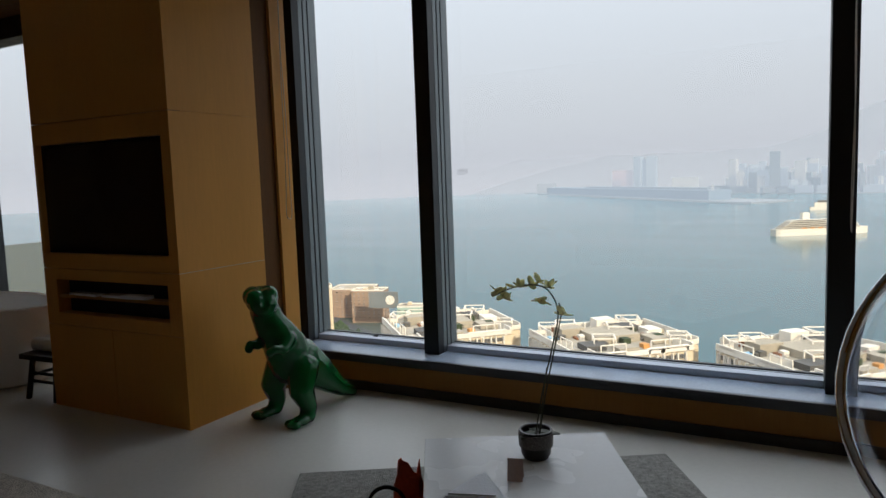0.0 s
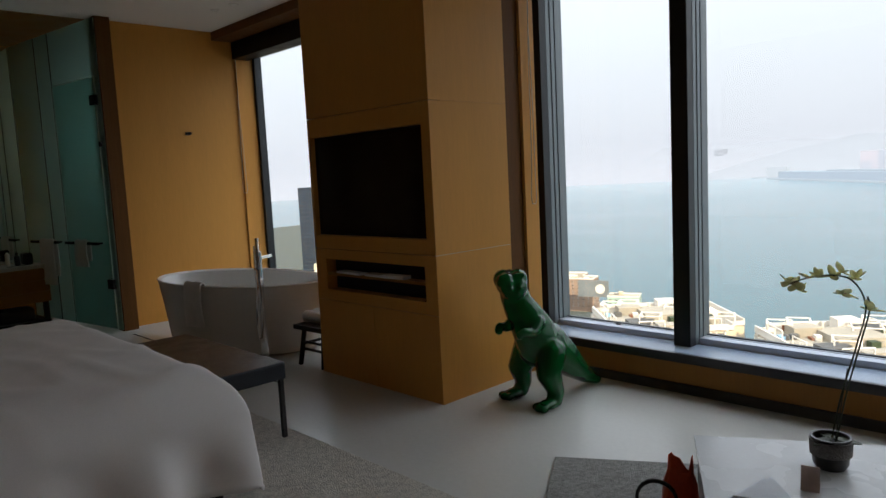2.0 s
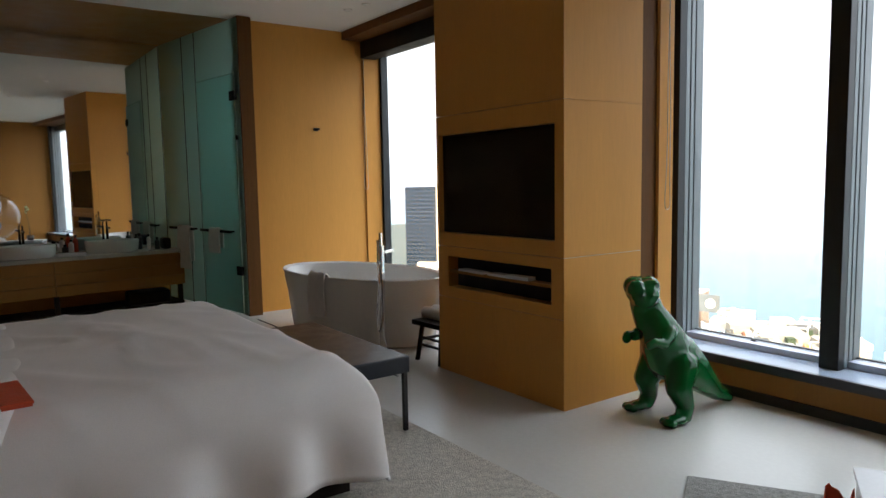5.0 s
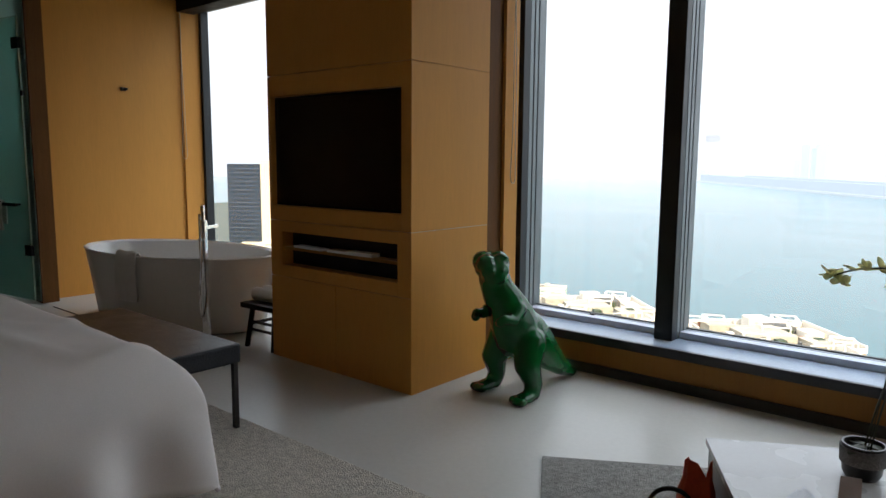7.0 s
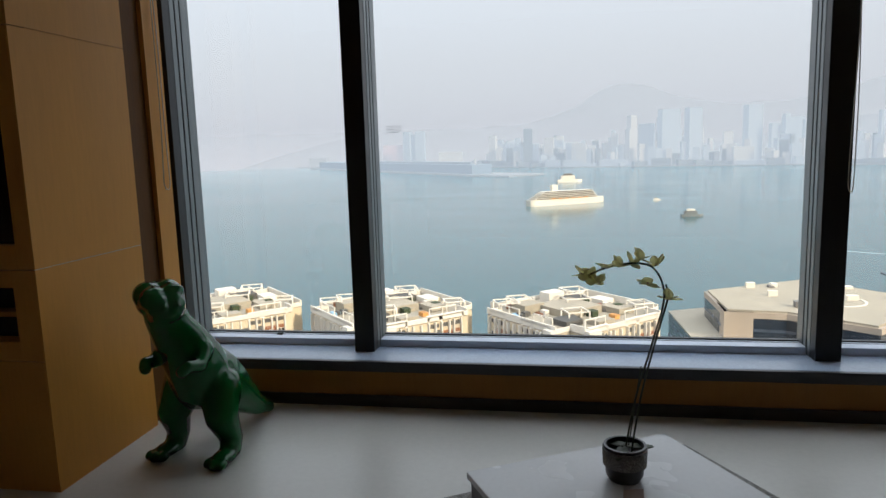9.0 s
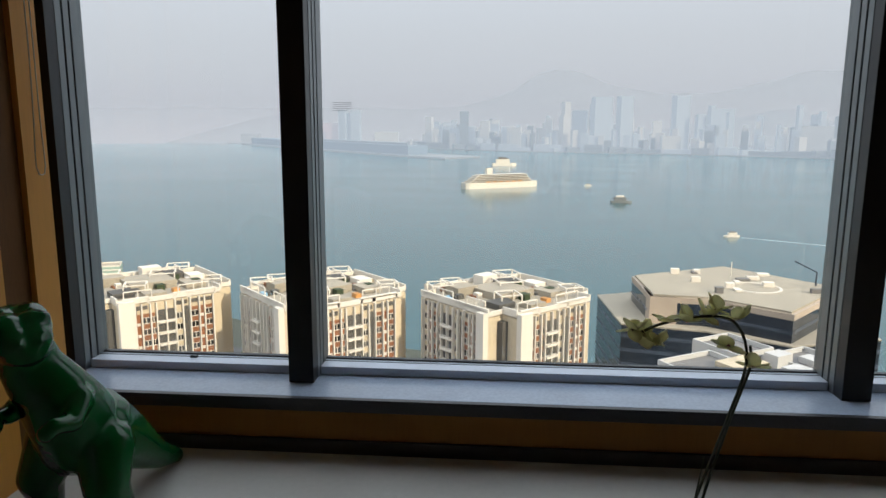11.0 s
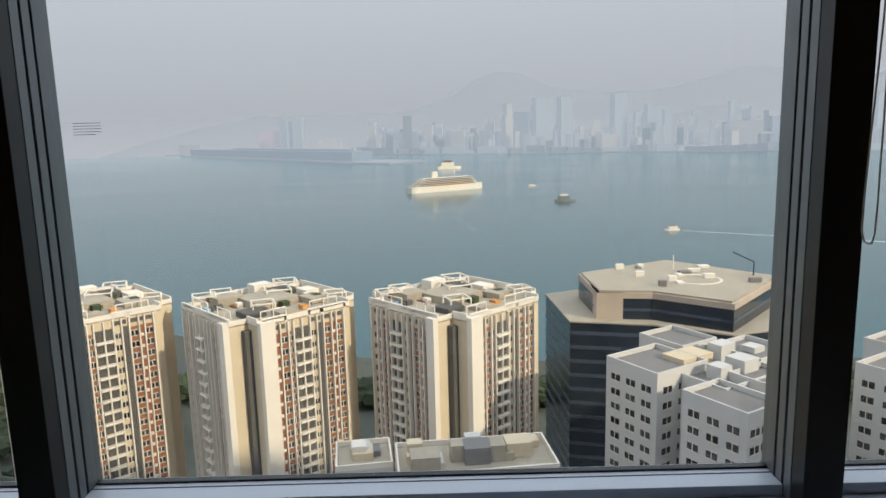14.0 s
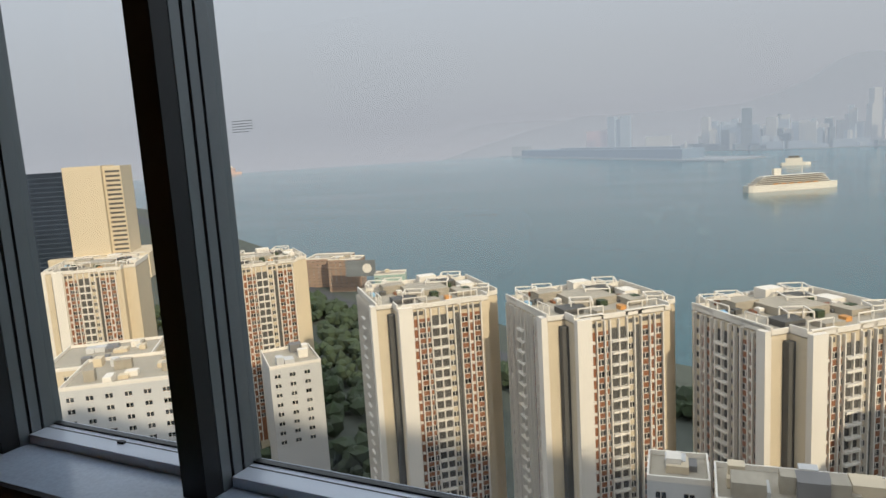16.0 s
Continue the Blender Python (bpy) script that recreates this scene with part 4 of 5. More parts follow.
tagged(part("ground", prism([(-1600, -60), (900, -60), (900, 300), (-20, 318), (-120, 345), (-380, 500), (-1350, 1080), (-1600, 1200)], GZ - 3, GZ), X_["land"]), "city ground between the towers and the shore", "ground", **S)
# shore road
bm = bmesh.new()
pts = curve_pts([(900, 262, 0), (0, 276, 0), (-130, 300, 0), (-390, 440, 0), (-800, 690, 0), (-1400, 1040, 0)], 6)
L_, R_ = [], []
for i, p in enumerate(pts):
    d = (pts[min(i + 1, len(pts) - 1)] - pts[max(i - 1, 0)]).normalized()
    nrm = Vector((-d.y, d.x, 0))
    L_.append(bm.verts.new((p + nrm * 13).to_tuple()[:2] + (GZ + 0.4,)))
    R_.append(bm.verts.new((p - nrm * 13).to_tuple()[:2] + (GZ + 0.4,)))
for i in range(len(pts) - 1):
    bm.faces.new((L_[i], L_[i + 1], R_[i + 1], R_[i]))
tagged(part("road", bm, X_["road"]), "asphalt shore highway beside the water", "road", **S)

# trees, one joined mass far below
rng = random.Random(5)
bm = bmesh.new()
base = bmesh.new()
bmesh.ops.create_icosphere(base, subdivisions=1, radius=1.0)
bv = [v.co.copy() for v in base.verts]
bf = [[v.index for v in f.verts] for f in base.faces]
base.free()
spots = [(rng.uniform(-330, 160), rng.uniform(-26, -15)) for k in range(330)] + [(rng.uniform(-420, -110), rng.uniform(-170, -20)) for k in range(420)]
for sx, off in spots:
    yy = 286 + max(0, -100 - sx) * 0.52 + off
    r = rng.uniform(2.2, 5.0)
    for k in range(3):
        o = Vector((sx + rng.uniform(-3, 3), yy + rng.uniform(-3, 3), GZ + r * 0.9 + rng.uniform(0, 4)))
        vs = [bm.verts.new(o + v * r * rng.uniform(0.6, 1.15)) for v in bv]
        for f in bf:
            bm.faces.new([vs[i] for i in f])
tagged(part("trees", bm, X_["leaf"]), "dark green trees along the shore road", "trees", kind="stuff")

# far shore, skyline, hills
SHORE = [(-2600, 4680), (-1500, 4450), (-900, 4050), (-350, 3600), (60, 3280), (640, 3120), (1100, 2850), (1500, 2600), (2300, 2350), (2900, 2150)]


def shore_at(x):
    for (x0, y0), (x1, y1) in zip(SHORE, SHORE[1:]):
        if x <= x1:
            return y0 + (y1 - y0) * (x - x0) / (x1 - x0)
    return SHORE[-1][1]


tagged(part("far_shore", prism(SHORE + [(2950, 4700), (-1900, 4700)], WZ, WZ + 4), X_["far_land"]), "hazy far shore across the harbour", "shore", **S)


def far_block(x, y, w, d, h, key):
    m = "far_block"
    t = tagged(part(m, box(-w / 2, -d / 2, 0, w / 2, d / 2, h), X_[key]), "distant skyline block across the harbour, haze painted in", "building", "far skyline")
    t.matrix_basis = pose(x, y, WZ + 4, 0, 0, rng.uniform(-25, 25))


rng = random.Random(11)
# low wide blocks standing in for the dark base of the far shore
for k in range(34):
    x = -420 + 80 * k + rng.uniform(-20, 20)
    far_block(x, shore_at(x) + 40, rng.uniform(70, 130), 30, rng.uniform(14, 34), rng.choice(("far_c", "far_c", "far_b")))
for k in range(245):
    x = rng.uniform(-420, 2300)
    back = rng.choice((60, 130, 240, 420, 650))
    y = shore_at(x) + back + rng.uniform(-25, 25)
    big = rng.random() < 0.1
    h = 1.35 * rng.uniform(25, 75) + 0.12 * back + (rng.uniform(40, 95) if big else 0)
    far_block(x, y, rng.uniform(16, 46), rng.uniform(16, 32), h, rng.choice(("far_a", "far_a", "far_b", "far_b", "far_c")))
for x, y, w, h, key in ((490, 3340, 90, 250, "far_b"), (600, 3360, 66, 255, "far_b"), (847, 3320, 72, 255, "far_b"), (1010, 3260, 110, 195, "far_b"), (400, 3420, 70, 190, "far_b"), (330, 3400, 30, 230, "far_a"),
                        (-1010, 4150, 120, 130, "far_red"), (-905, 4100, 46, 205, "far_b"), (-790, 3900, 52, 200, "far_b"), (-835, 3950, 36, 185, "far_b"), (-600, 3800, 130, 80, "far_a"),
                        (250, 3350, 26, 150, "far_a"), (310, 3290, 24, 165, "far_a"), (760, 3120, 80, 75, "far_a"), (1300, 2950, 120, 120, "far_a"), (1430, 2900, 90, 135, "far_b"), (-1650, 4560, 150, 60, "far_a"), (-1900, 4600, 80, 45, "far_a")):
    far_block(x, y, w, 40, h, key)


def ridge(name, y, x0, x1, peaks, low, key, label):
    bm = bmesh.new()
    n = 90
    top, bot = [], []
    for i in range(n + 1):
        x = x0 + (x1 - x0) * i / n
        h = low + sum(a * math.exp(-((x - c) / w) ** 2) for c, w, a in peaks) + 26 * noise.noise((x * 0.004, y, 0)) + 9 * noise.noise((x * 0.02, y, 2))
        top.append(bm.verts.new((x, y + 80, WZ + max(4, h))))
        bot.append(bm.verts.new((x, y - 250, WZ)))
    for i in range(n):
        bm.faces.new((bot[i], bot[i + 1], top[i + 1], top[i]))
    tagged(part(name, bm, X_[key]), label, "hills", kind="structure")


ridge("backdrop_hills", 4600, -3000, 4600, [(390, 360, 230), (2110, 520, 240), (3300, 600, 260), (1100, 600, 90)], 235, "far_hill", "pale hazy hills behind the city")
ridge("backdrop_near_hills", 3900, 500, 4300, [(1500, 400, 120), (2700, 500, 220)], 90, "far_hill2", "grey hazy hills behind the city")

# haze painted on the hills: their material is made partly see-through
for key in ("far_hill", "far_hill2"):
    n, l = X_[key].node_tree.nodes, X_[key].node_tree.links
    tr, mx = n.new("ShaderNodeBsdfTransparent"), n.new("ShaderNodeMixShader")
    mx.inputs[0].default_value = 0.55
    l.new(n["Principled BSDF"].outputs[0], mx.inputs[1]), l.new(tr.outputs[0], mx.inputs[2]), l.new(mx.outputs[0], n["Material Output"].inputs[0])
# haze over the far water: an added glowing backdrop sheet that thins out upwards
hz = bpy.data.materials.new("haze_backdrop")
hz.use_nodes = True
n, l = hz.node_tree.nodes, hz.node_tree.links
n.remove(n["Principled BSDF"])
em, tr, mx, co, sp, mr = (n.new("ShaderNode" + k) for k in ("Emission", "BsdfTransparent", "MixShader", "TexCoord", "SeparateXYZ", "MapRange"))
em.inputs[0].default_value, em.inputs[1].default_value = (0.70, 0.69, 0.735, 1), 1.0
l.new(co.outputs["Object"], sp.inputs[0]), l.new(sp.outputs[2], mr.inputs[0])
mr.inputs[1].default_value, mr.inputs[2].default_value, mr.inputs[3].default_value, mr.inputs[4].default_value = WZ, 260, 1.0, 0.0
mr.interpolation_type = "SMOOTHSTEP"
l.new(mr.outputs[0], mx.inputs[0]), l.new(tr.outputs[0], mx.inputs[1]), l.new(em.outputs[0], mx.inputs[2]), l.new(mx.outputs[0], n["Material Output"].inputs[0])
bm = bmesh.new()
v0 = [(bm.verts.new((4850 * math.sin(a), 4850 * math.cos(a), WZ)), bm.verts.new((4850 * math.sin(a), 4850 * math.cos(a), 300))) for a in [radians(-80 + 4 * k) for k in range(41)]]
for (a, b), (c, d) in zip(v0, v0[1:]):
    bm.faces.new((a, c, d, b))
bk = tagged(part("backdrop", bm, hz), "added glowing sheet as haze over the far end of the harbour", "haze", kind="structure")
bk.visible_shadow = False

# cruise terminal and its spit
t = thing("cruise_terminal", (0, 0, 0), "long low hazy cruise terminal on the far shore", "terminal")
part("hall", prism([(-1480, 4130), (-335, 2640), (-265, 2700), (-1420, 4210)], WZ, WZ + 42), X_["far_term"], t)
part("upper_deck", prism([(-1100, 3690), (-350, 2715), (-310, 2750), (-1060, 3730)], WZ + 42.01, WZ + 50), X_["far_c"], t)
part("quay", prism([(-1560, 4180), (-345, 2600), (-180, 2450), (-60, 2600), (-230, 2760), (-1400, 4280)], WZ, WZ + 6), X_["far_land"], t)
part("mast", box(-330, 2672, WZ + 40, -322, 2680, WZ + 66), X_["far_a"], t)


# ---- ships ----
def cruise_ship():
    s = thing("cruise_ship", (12, 1310, WZ), "white cruise ship at anchor in the harbour", "ship", 32)
    s.scale = (1, 1, 0.9)
    hull = prism([(-82, -9), (-76, -12), (60, -12), (74, -7), (82, 0), (74, 7), (60, 12), (-76, 12), (-82, 9)], 0, 12)
    part("hull", hull, X_["ship"], s)
    for k in range(5):
        z = 12 + 3.4 * k
        part("deck", box(-72 + 4.5 * k, -11 + 0.5 * k, z, 62 - 2.6 * k, 11 - 0.5 * k, z + 2.6), X_["ship"], s)
        part("window_band", box(-71.5 + 4.5 * k, -11.2 + 0.5 * k, z + 0.7, 60 - 2.6 * k, 11.2 - 0.5 * k, z + 2.2), X_["deck_line"], s)
        part("stern_terrace", box(-80 + 5 * k, -10, z - 0.4, -71 + 4.5 * k, 10, z + 0.4), X_["ship"], s)
    part("funnel", prism([(-34, -4), (-22, -4), (-22, 4), (-34, 4)], 29, 41), X_["ship"], s)
    part("mast", tube([(18, 0, 29), (18, 0, 44)], 0.6, 6), X_["ship"], s)
    for k in range(6):
        part("lifeboat", box(-40 + 14 * k, -13.2, 12.4, -32 + 14 * k, -11.4, 14.6), X_["orange"], s)


cruise_ship()


def boat(x, y, turn, length, key, label):
    b = thing("boat", (x, y, WZ), label, "boat", turn)
    L = length / 2
    part("hull", prism([(-L, -L / 4), (L * 0.6, -L / 4), (L, 0), (L * 0.6, L / 4), (-L, L / 4)], 0, L * 0.22), X_[key], b)
    part("cabin", box(-L * 0.7, -L * 0.18, L * 0.22, L * 0.4, L * 0.18, L * 0.55), X_[key], b)
    part("roof", box(-L * 0.5, -L * 0.14, L * 0.55, L * 0.2, L * 0.14, L * 0.7), X_["deck_line" if key == "ship" else "ship"], b)


boat(26, 2060, 10, 72, "ship", "white ferry behind the cruise ship")
boat(181, 1360, 0, 15, "ship", "small white launch on the harbour")
boat(192, 1058, 5, 32, "barge", "grey barge on the harbour")
boat(248, 732, 190, 17, "ship", "white speedboat trailing a wake")
boat(-3200, 3400, 20, 150, "far_boat", "pale orange cargo ship far off in the haze")
wake = prism([(257, 726), (372, 649), (470, 585), (472, 590), (374, 655), (258, 729)], WZ, WZ + 0.15)
tagged(part("wake", wake, X_["foam"]), "white foam wake of the speedboat", "wake", kind="stuff")


near_city = [bpy.data.objects[k] for k in ("trees", "ground", "road")]
before_city = set(bpy.data.objects)


# ---- apartment towers ----
STOREY, TOP = 2.5, -34.2
HALF, NOTCH = 13.2, 3.5


def shared(name, bm, *mats):
    me = bpy.data.meshes.new(name)
    bm.to_mesh(me)
    bm.free()
    for m in mats:
        me.materials.append(m)
    return me


def window_mesh(w, h):
    """A recessed pane with a light frame and one glazing bar."""
    bm = box(-w / 2, -0.04, -h / 2, w / 2, 0.02, h / 2)
    nf = len(bm.faces)
    for b in ((-w / 2, -0.10, h / 2 - 0.12, w / 2, -0.041, h / 2), (-w / 2, -0.10, -h / 2, w / 2, -0.041, -h / 2 + 0.14), (-0.06, -0.10, -h / 2 + 0.14, 0.06, -0.041, h / 2 - 0.12)):
        box(*b, bm)
    for i, f in enumerate(bm.faces):
        f.material_index = 0 if i < nf else 1
    return shared("window", bm, X_["pane"], X_["fin"])


def put(name, me, parent, m):
    ob = new(name, me)
    ob.parent = parent
    ob.matrix_basis = m
    return ob


def tower():
    t = thing("apartment_tower", (0, 0, 0), "cream apartment tower with brown tile bands and balconies", "apartment tower", group="towers by the harbour")
    a, b = HALF, HALF - NOTCH
    plan = [(-b, -a), (b, -a), (b, -b), (a, -b), (a, b), (b, b), (b, a), (-b, a), (-b, b), (-a, b), (-a, -b), (-b, -b)]
    part("wall", prism(plan, GZ, TOP - 1.2), X_["cream"], t)
    part("roof", prism([(x * 0.985, y * 0.985) for x, y in plan], TOP - 1.199, TOP - 0.9), X_["roof"], t, "pale roof terrace")
    # solid dark block painted in as the slot's shade
    part("slot", box(-b - 1.3, -b - 1.3, GZ, -b, -b, TOP - 2.2), X_["recess"], t, "dark block painting shade in the slot between the wings")
    win, small = window_mesh(1.3, 1.4), window_mesh(0.95, 1.4)
    slab = shared("balcony", box(-1.55, -0.9, -0.25, 1.55, 0.0, 0.2), X_["fin"])
    rail = shared("balcony_rail", box(-1.55, -0.95, -0.1, 1.55, -0.901, 0.12), X_["fin"])
    for turn in (0, 270):
        r = pose(0, 0, 0, 0, 0, turn)

        def at(u, z, out=0.0):
            return r @ pose(u, -a - out, z)
        # strips over the full height: brown tiles, fins, dark strips painting recess shade
        lo = TOP - 1.4 - STOREY * 24
        for u, w in ((-5.0, 3.7), (5.6, 4.4)):
            o = part("brown_band", box(u - w / 2, -a - 0.10, lo, u + w / 2, -a, TOP - 3.4), X_["brown"], t, "brown tile band")
            o.matrix_basis = r
        for u in (-8.6, -6.75, -5.6, -4.0, -2.9, -1.15, 0.55, 2.0, 3.4, 5.15, 6.2, 7.9):
            o = part("fin", box(u - 0.11, -a - 0.62, lo, u + 0.13, -a, TOP - 1.2), X_["fin"], t)
            o.matrix_basis = r
        o = part("balcony_shaft", box(-2.7, -a - 0.04, lo, 0.4, -a, TOP - 3.0), X_["recess"], t, "dark strip painting shade in the balconies")
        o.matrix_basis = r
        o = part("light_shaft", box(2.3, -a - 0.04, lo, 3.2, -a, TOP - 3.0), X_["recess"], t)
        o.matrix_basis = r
        for k in range(20):
            z = TOP - 3.6 - STOREY * (k + 0.5)
            for u, me in ((-7.55, win), (-4.75, win), (-3.42, small), (1.35, small), (4.3, win), (7.05, win)):
                put("window", me, t, at(u, z, 0.13))
            put("balcony", slab, t, at(-1.15, z - 0.7, 0.05))
        # blank end wall towards the near corner, with a narrow cap
        e0, e1 = (-b, -6.85) if turn == 0 else (7.75, b)
        o = part("end_wall", box(e0, -a - 1.15, GZ, e1, -a - 0.001, TOP - 0.2), X_["fin"], t, "blank cream end wall")
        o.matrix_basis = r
        # dark strip painted as shade beside the end wall
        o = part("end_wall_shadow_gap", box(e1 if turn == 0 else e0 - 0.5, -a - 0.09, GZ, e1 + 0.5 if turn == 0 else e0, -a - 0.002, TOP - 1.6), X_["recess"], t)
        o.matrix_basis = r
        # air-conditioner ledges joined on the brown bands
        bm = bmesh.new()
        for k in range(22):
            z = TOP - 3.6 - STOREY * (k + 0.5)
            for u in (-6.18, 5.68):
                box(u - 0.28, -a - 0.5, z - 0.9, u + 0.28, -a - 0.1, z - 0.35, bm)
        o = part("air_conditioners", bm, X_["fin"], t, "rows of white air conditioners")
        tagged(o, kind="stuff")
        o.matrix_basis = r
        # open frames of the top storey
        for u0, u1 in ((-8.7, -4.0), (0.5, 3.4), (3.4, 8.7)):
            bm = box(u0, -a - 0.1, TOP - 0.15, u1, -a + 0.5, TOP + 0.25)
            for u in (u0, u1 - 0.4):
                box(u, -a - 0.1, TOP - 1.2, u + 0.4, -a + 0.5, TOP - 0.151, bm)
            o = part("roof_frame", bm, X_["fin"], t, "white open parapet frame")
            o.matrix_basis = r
            # dark panel painting the shade inside the opening
            o = part("loggia", box(u0 + 0.4, -a - 0.06, TOP - 2.5, u1 - 0.4, -a + 0.001, TOP - 1.6), X_["recess"], t, "dark panel painting shade in the roof-terrace opening")
            o.matrix_basis = r
    # parapet and roof-garden clutter
    for i in range(12):
        p, q = Vector(plan[i]).to_3d(), Vector(plan[(i + 1) % 12]).to_3d()
        d = (q - p)
        o = part("parapet", box(0, -0.1, TOP - 0.899, d.length, 0.2, TOP + 0.05 + 0.5 * (i % 2)), X_["fin"], t)
        o.matrix_basis = pose(p.x, p.y, 0, 0, 0, math.degrees(math.atan2(d.y, d.x)))
    rg = random.Random(3)
    # the two dark-filled huts paint the dark gaps under pergolas
    for x, y, w, d, h, key in ((0, 1, 9, 9, 1.6, "roof"), (-6, 6, 5, 4, 2.0, "roof"), (6, 6, 5, 4, 1.4, "recess"), (7, -5, 4, 5, 1.3, "roof"), (-7, -6, 4, 4, 1.2, "recess"), (-10.5, 4, 1.6, 2, 0.6, "blue"), (3, 9, 4, 3, 2.6, "fin"), (10, 2, 3, 4, 1.2, "fin"), (-2, -9.5, 4, 3, 1.0, "roof"), (2.5, -8.5, 1.2, 1.6, 0.9, "orange")):
        part("roof_hut", box(x - w / 2, y - d / 2, TOP - 0.899, x + w / 2, y + d / 2, TOP - 0.9 + h), X_[key], t)
    for x, y, s in ((9, 9, 3.2), (-9, 9, 3.0), (4, 3.5, 3.4), (-5, 10, 2.8), (10, -8, 2.6), (-4, -5, 2.8)):
        z0, z1 = TOP - 0.9, TOP + 1.3
        bm = bmesh.new()
        for k in range(4):
            c, n_ = 2 * math.pi * k / 4 + 0.4, 2 * math.pi * (k + 1) / 4 + 0.4
            p, q = (x + s * math.cos(c), y + s * math.sin(c), z1), (x + s * math.cos(n_), y + s * math.sin(n_), z1)
            tube([p, q], 0.16, 4, bm)
            tube([(p[0], p[1], z0), p], 0.16, 4, bm)
        part("pergola", bm, X_["fin"], t, "white pergola frame")
    for k in range(34):
        x, y = rg.uniform(-11.5, 11.5), rg.uniform(-11.5, 11.5)
        if abs(x) > 9 and abs(y) > 9:
            continue
        w, d, h = rg.uniform(0.5, 2.0), rg.uniform(0.5, 2.0), rg.uniform(0.5, 1.5)
        part("planter" if k % 2 else "roof_box", box(x, y, TOP - 0.897, x + w, y + d, TOP - 0.9 + h), X_[rg.choice(("fin", "brown", "recess", "leaf", "roof", "grey_roof"))], t)
    for x, y, l in ((-8, -11.5, 5), (2, -11.5, 6), (-11.5, -7, 5), (-11.5, 2, 6)):
        dx, dy = (l, 0) if abs(y) > 11 else (0, l)
        bm = bmesh.new()
        tube([(x, y, TOP + 1.3), (x + dx, y + dy, TOP + 1.3)], 0.14, 4, bm)
        for q in (0, 0.5, 1):
            tube([(x + dx * q, y + dy * q, TOP - 0.9), (x + dx * q, y + dy * q, TOP + 1.3)], 0.12, 4, bm)
        part("terrace_frame", bm, X_["fin"], t, "white terrace frame")
    return t


tw = tower()
tw.matrix_basis = pose(-0.6, 147.6, 0, 0, 0, 45) @ Matrix.Diagonal((1.13, 1.13, 1, 1))
for x, y, turn in ((-41.4, 146.4, 45), (-82.6, 145.8, 46), (-171, 181, 52), (-229, 160, 40)):
    copy_thing(tw, pose(x, y, 0, 0, 0, turn))


# ---- office block with a roof terrace ----
def office():
    o = thing("office_building", (0, 0, 0), "dark glass office block with a tan stone roof edge", "office building")
    low = [(25, 193), (27.5, 164), (46, 160), (62, 150.5), (84, 158), (88, 186), (62, 210)]
    up = [(33.5, 188), (34.4, 165.8), (47.5, 164), (62.5, 152.2), (84.5, 179), (62, 204.5)]

    def grow(poly, k):
        cx, cy = sum(p[0] for p in poly) / len(poly), sum(p[1] for p in poly) / len(poly)
        return [(cx + (x - cx) * k, cy + (y - cy) * k) for x, y in poly]
    part("lower_wall", prism(low, GZ, -45.6), X_["dark_glass"], o, "dark curtain glass")
    part("terrace", prism(grow(low, 1.004), -45.599, -45.25), X_["roof"], o, "tan roof terrace")
    part("upper_wall", prism(up, -45.249, -40.0), X_["dark_glass"], o)
    part("roof_edge", prism(grow(up, 1.008), -39.999, -38.6), X_["stone"], o, "tan stone parapet band")
    part("roof", prism(grow(up, 0.97), -38.599, -38.1), X_["roof"], o, "pale roof with a helipad ring")
    part("corner_block", prism([(34.2, 175), (34.2, 165.5), (40.5, 164.8), (40.5, 174)], -45.248, -38.6), X_["stone"], o)
    for k in range(16):
        z = -48.6 - 3.6 * k
        part("spandrel", prism(grow(low, 1.003), z, z + 0.9), X_["band"], o)
    part("spandrel", prism(grow(up, 1.004), -43.2, -42.5), X_["band"], o)
    ring = lathe([(5.6, 0), (6.2, 0), (6.2, 0.12), (5.6, 0.12), (5.6, 0)], 28, at=(62, 176, -38.09))
    part("helipad_ring", ring, X_["fin"], o)
    part("mast", tube([(60, 190, -38), (60, 190, -34.2)], 0.14, 6), X_["fin"], o)
    part("crane", tube([(78, 180, -38), (78, 180, -34.5), (74, 184, -32.5)], 0.25, 5), X_["band"], o)
    rg = random.Random(8)
    for k in range(14):
        x, y = rg.uniform(42, 78), rg.uniform(168, 192)
        part("roof_unit", box(x, y, -38.099, x + rg.uniform(1, 3.5), y + rg.uniform(1, 3), -38.1 + rg.uniform(0.4, 1.5)), X_["fin" if k % 3 else "grey_roof"], o)


office()


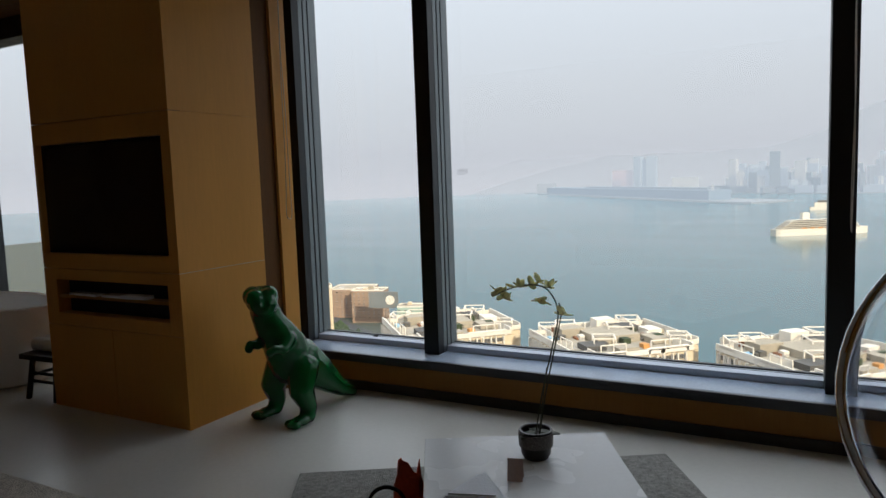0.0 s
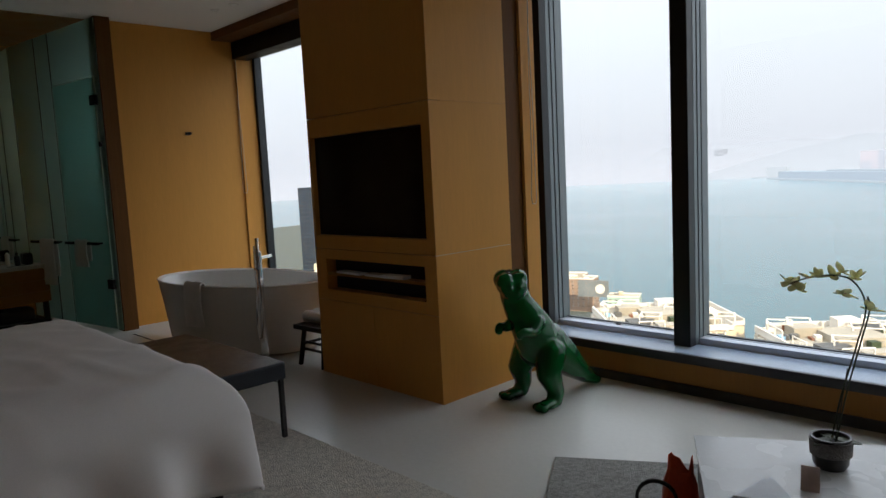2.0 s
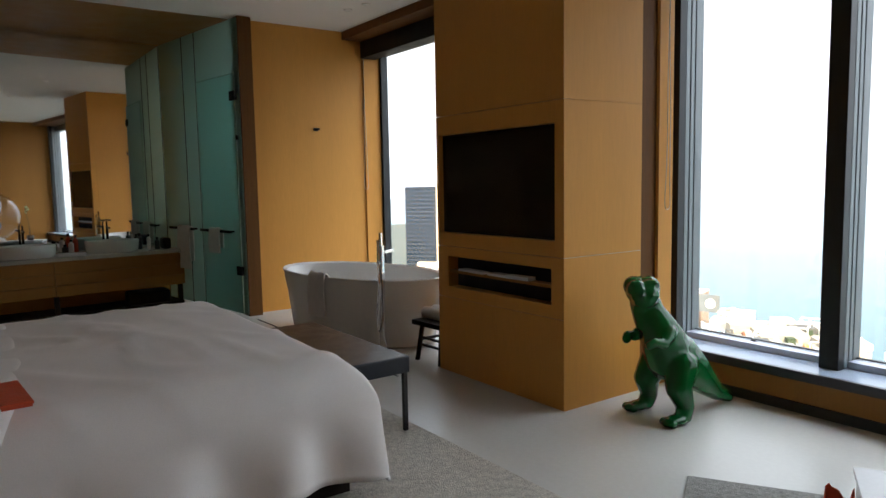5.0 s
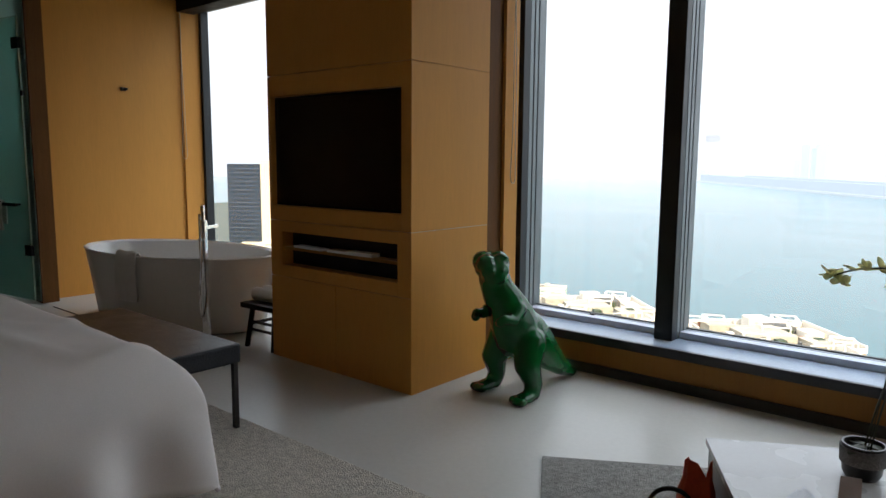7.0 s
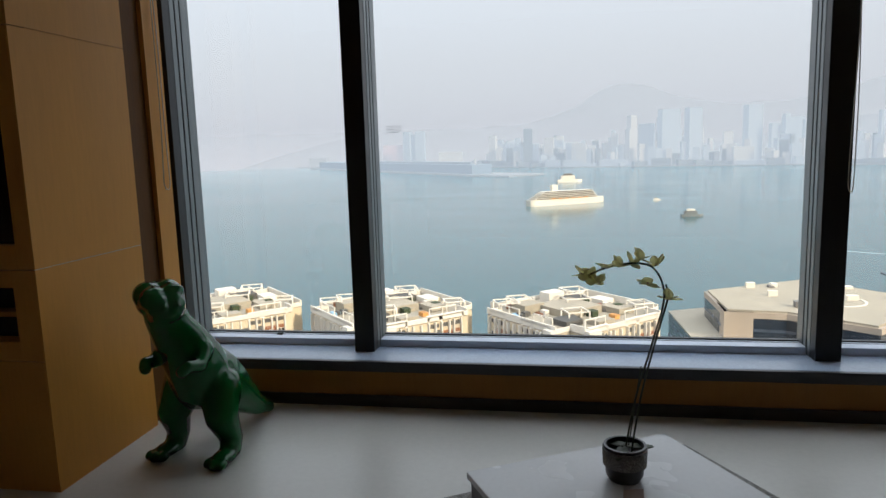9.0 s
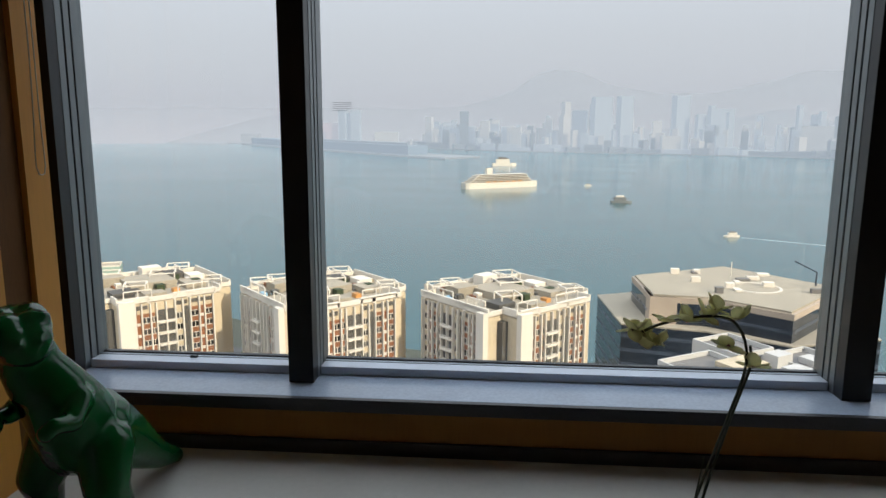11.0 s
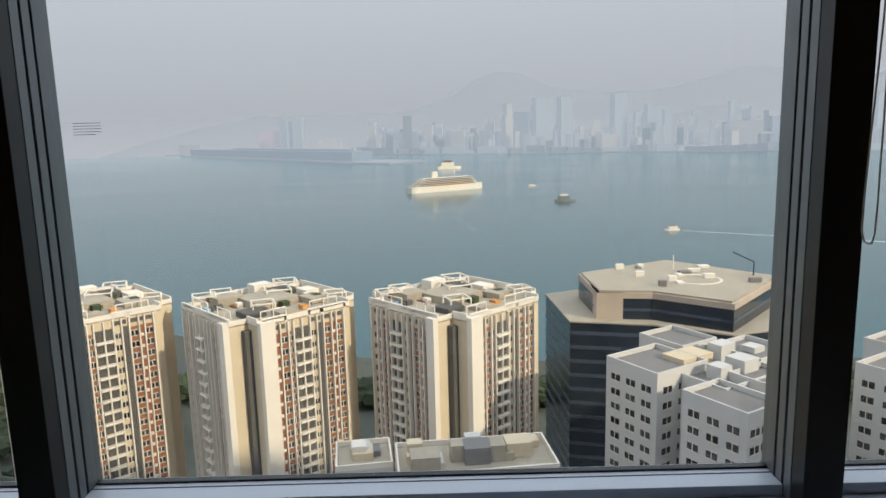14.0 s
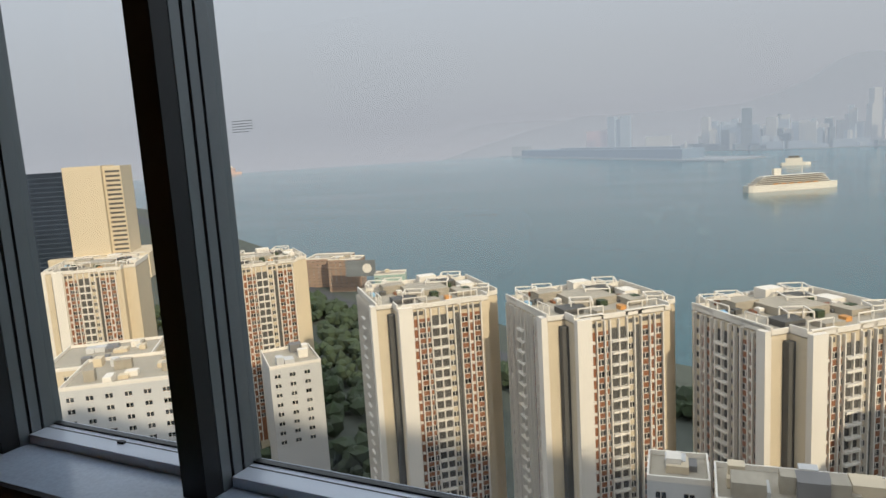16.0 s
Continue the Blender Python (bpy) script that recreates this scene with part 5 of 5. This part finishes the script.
# ---- white apartment blocks ----
def white_block():
    w = thing("white_apartment_block", (0, 0, 0), "white apartment block with grey flat roofs and parapets", "apartment block", group="white blocks")
    win = window_mesh(2.1, 1.5)
    wings = ((-2, 0, 7, 12, -40.6), (11, -2, 20, 13, -40.6), (-1, 18, 12, 30, -40.0), (20, 13, 31, 24, -40.2), (15, 26, 25, 37, -40.2), (5, 9, 22, 28, -41.2))
    for x0, y0, x1, y1, z in wings:
        part("wing", box(x0, y0, GZ, x1, y1, z - 1.0), X_["white"], w)
        part("flat_roof", box(x0 + 0.35, y0 + 0.35, z - 0.999, x1 - 0.35, y1 - 0.35, z - 0.9), X_["grey_roof"], w, "grey flat roof")
        bm = box(x0, y0, z - 0.999, x1, y0 + 0.34, z)
        box(x0, y1 - 0.34, z - 0.999, x1, y1, z, bm), box(x0, y0 + 0.341, z - 0.999, x0 + 0.34, y1 - 0.341, z, bm), box(x1 - 0.34, y0 + 0.341, z - 0.999, x1, y1 - 0.341, z, bm)
        part("parapet", bm, X_["white"], w)
    for i, (x0, y0, x1, y1, z) in enumerate(wings[:4]):
        for k in range(9):
            zz = z - 3.4 - 2.8 * k
            for j in range(3):
                put("window", win, w, pose(x0 + (x1 - x0) * (0.2 + 0.3 * j), y0 - 0.02, zz))
                put("window", win, w, pose(x0 - 0.02, y0 + (y1 - y0) * (0.2 + 0.3 * j), zz, 0, 0, 270))
    for x, y, a, b, h, key in ((8, 20, 8, 5, 1.2, "cream"), (14, 12, 4, 4, 2.0, "white"), (17, 19, 4, 3, 2.4, "white"), (9, 13, 3, 3, 1.5, "white"), (24, 17, 3, 3, 1.2, "white")):
        part("water_tank", box(x, y, -42.1, x + a, y + b, -41.2 + h), X_[key], w)
    return w


wb = white_block()
wb.matrix_basis = pose(45, 97.5, 0, 0, 0, 33)
copy_thing(wb, pose(87, 92, 0, 0, 0, 33))


# ---- nearer low blocks ----
def low_block(x, y, turn, w, d, top, key, label, huts=8, seed=1):
    b = thing("low_block", (x, y, 0), label, "apartment block", turn)
    rg = random.Random(seed)
    part("wall", box(-w / 2, -d / 2, GZ, w / 2, d / 2, top - 0.9), X_[key], b)
    part("roof", box(-w / 2 + 0.3, -d / 2 + 0.3, top - 0.899, w / 2 - 0.3, d / 2 - 0.3, top - 0.8), X_["roof"], b)
    bm = box(-w / 2, -d / 2, top - 0.899, w / 2, -d / 2 + 0.29, top)
    box(-w / 2, d / 2 - 0.29, top - 0.899, w / 2, d / 2, top, bm), box(-w / 2, -d / 2 + 0.291, top - 0.899, -w / 2 + 0.29, d / 2 - 0.291, top, bm), box(w / 2 - 0.29, -d / 2 + 0.291, top - 0.899, w / 2, d / 2 - 0.291, top, bm)
    part("parapet", bm, X_["fin"], b)
    win = window_mesh(1.5, 1.3)
    for k in range(8):
        for j in range(int(w // 4)):
            put("window", win, b, pose(-w / 2 + 2 + 4 * j, -d / 2 - 0.02, top - 3 - 2.7 * k))
        for j in range(int(d // 4)):
            put("window", win, b, pose(w / 2 + 0.02, -d / 2 + 2 + 4 * j, top - 3 - 2.7 * k, 0, 0, 90))
    for k in range(huts):
        a, c = rg.uniform(1.5, 4.5), rg.uniform(1.5, 4)
        px, py = rg.uniform(-w / 2 + 1, w / 2 - a - 1), rg.uniform(-d / 2 + 1, d / 2 - c - 1)
        part("roof_hut", box(px, py, top - 0.798 + 0.004 * k, px + a, py + c, top - 0.8 + rg.uniform(0.8, 2.8)), X_[rg.choice(("fin", "white", "roof", "cream", "grey_roof"))], b)


low_block(3, 99, 8, 24, 11, -47.5, "cream", "cream low block with cluttered white roof terraces", 12, 2)
low_block(-15, 104, 10, 9, 9, -49.5, "white", "small white roof block below the towers", 4, 3)
low_block(-137, 104, 40, 30, 22, -46, "white", "white low block with cluttered roof", 14, 4)
low_block(-128, 145, 50, 14, 18, -55, "white", "white slab block with balconies", 5, 5)
low_block(-170, 118, 40, 26, 24, -50, "cream", "cream low block with pale roof", 12, 6)
low_block(-350, 452, 20, 34, 26, -84, "brick", "brown brick block on the waterfront", 3, 7)
low_block(-322, 436, 20, 26, 16, -82, "brick", "brown brick block on the waterfront", 4, 8)
low_block(-268, 415, 25, 22, 14, -88, "green_roof", "pale green roofed waterfront shed", 2, 9)
bb = thing("billboard", (-287, 405, 0), "dark billboard with a round white sign", "billboard", 20)
part("board", box(-11, -0.5, -90, 11, 0.5, -78), X_["barge"], bb)
part("disc", lathe([(0, -0.3), (3.4, -0.3), (3.4, 0.3), (0, 0.3)], 20), X_["fin"], bb).matrix_basis = pose(5, -0.9, -84, 90)


# ---- office tower by the highway ----
def highway_tower():
    t = thing("highway_tower", (-625, 430, 0), "tall office tower with blue glass and blank cream side", "office tower", 38)
    part("glass_wall", box(-46, -24, GZ, -10, 18, -3), X_["dark_glass"], t, "blue glass facade")
    part("blank_wall", box(-9.99, -26, GZ, 24, 20, 1), X_["cream"], t, "blank cream wall")
    part("window_wing", box(24.01, -20, GZ, 40, 20, 0), X_["cream"], t)
    for k in range(20):
        part("window_band", box(26, -20.3, -6 - 4.4 * k, 39, -20.0, -4 - 4.4 * k), X_["recess"], t)
        part("floor_line", box(-46.2, -24.2, -8 - 4.4 * k, -10, -24.0, -7.4 - 4.4 * k), X_["band"], t)
    part("podium", box(-30, -34, GZ, 60, 34, -84), X_["cream"], t)


highway_tower()

# the whole near city stands a little askew to the room
near_city += [ob for ob in bpy.data.objects if ob not in before_city and ob.parent is None]
for ob in near_city:
    ob.matrix_basis = pose(0, 0, 0, 0, 0, -1.9) @ ob.matrix_basis
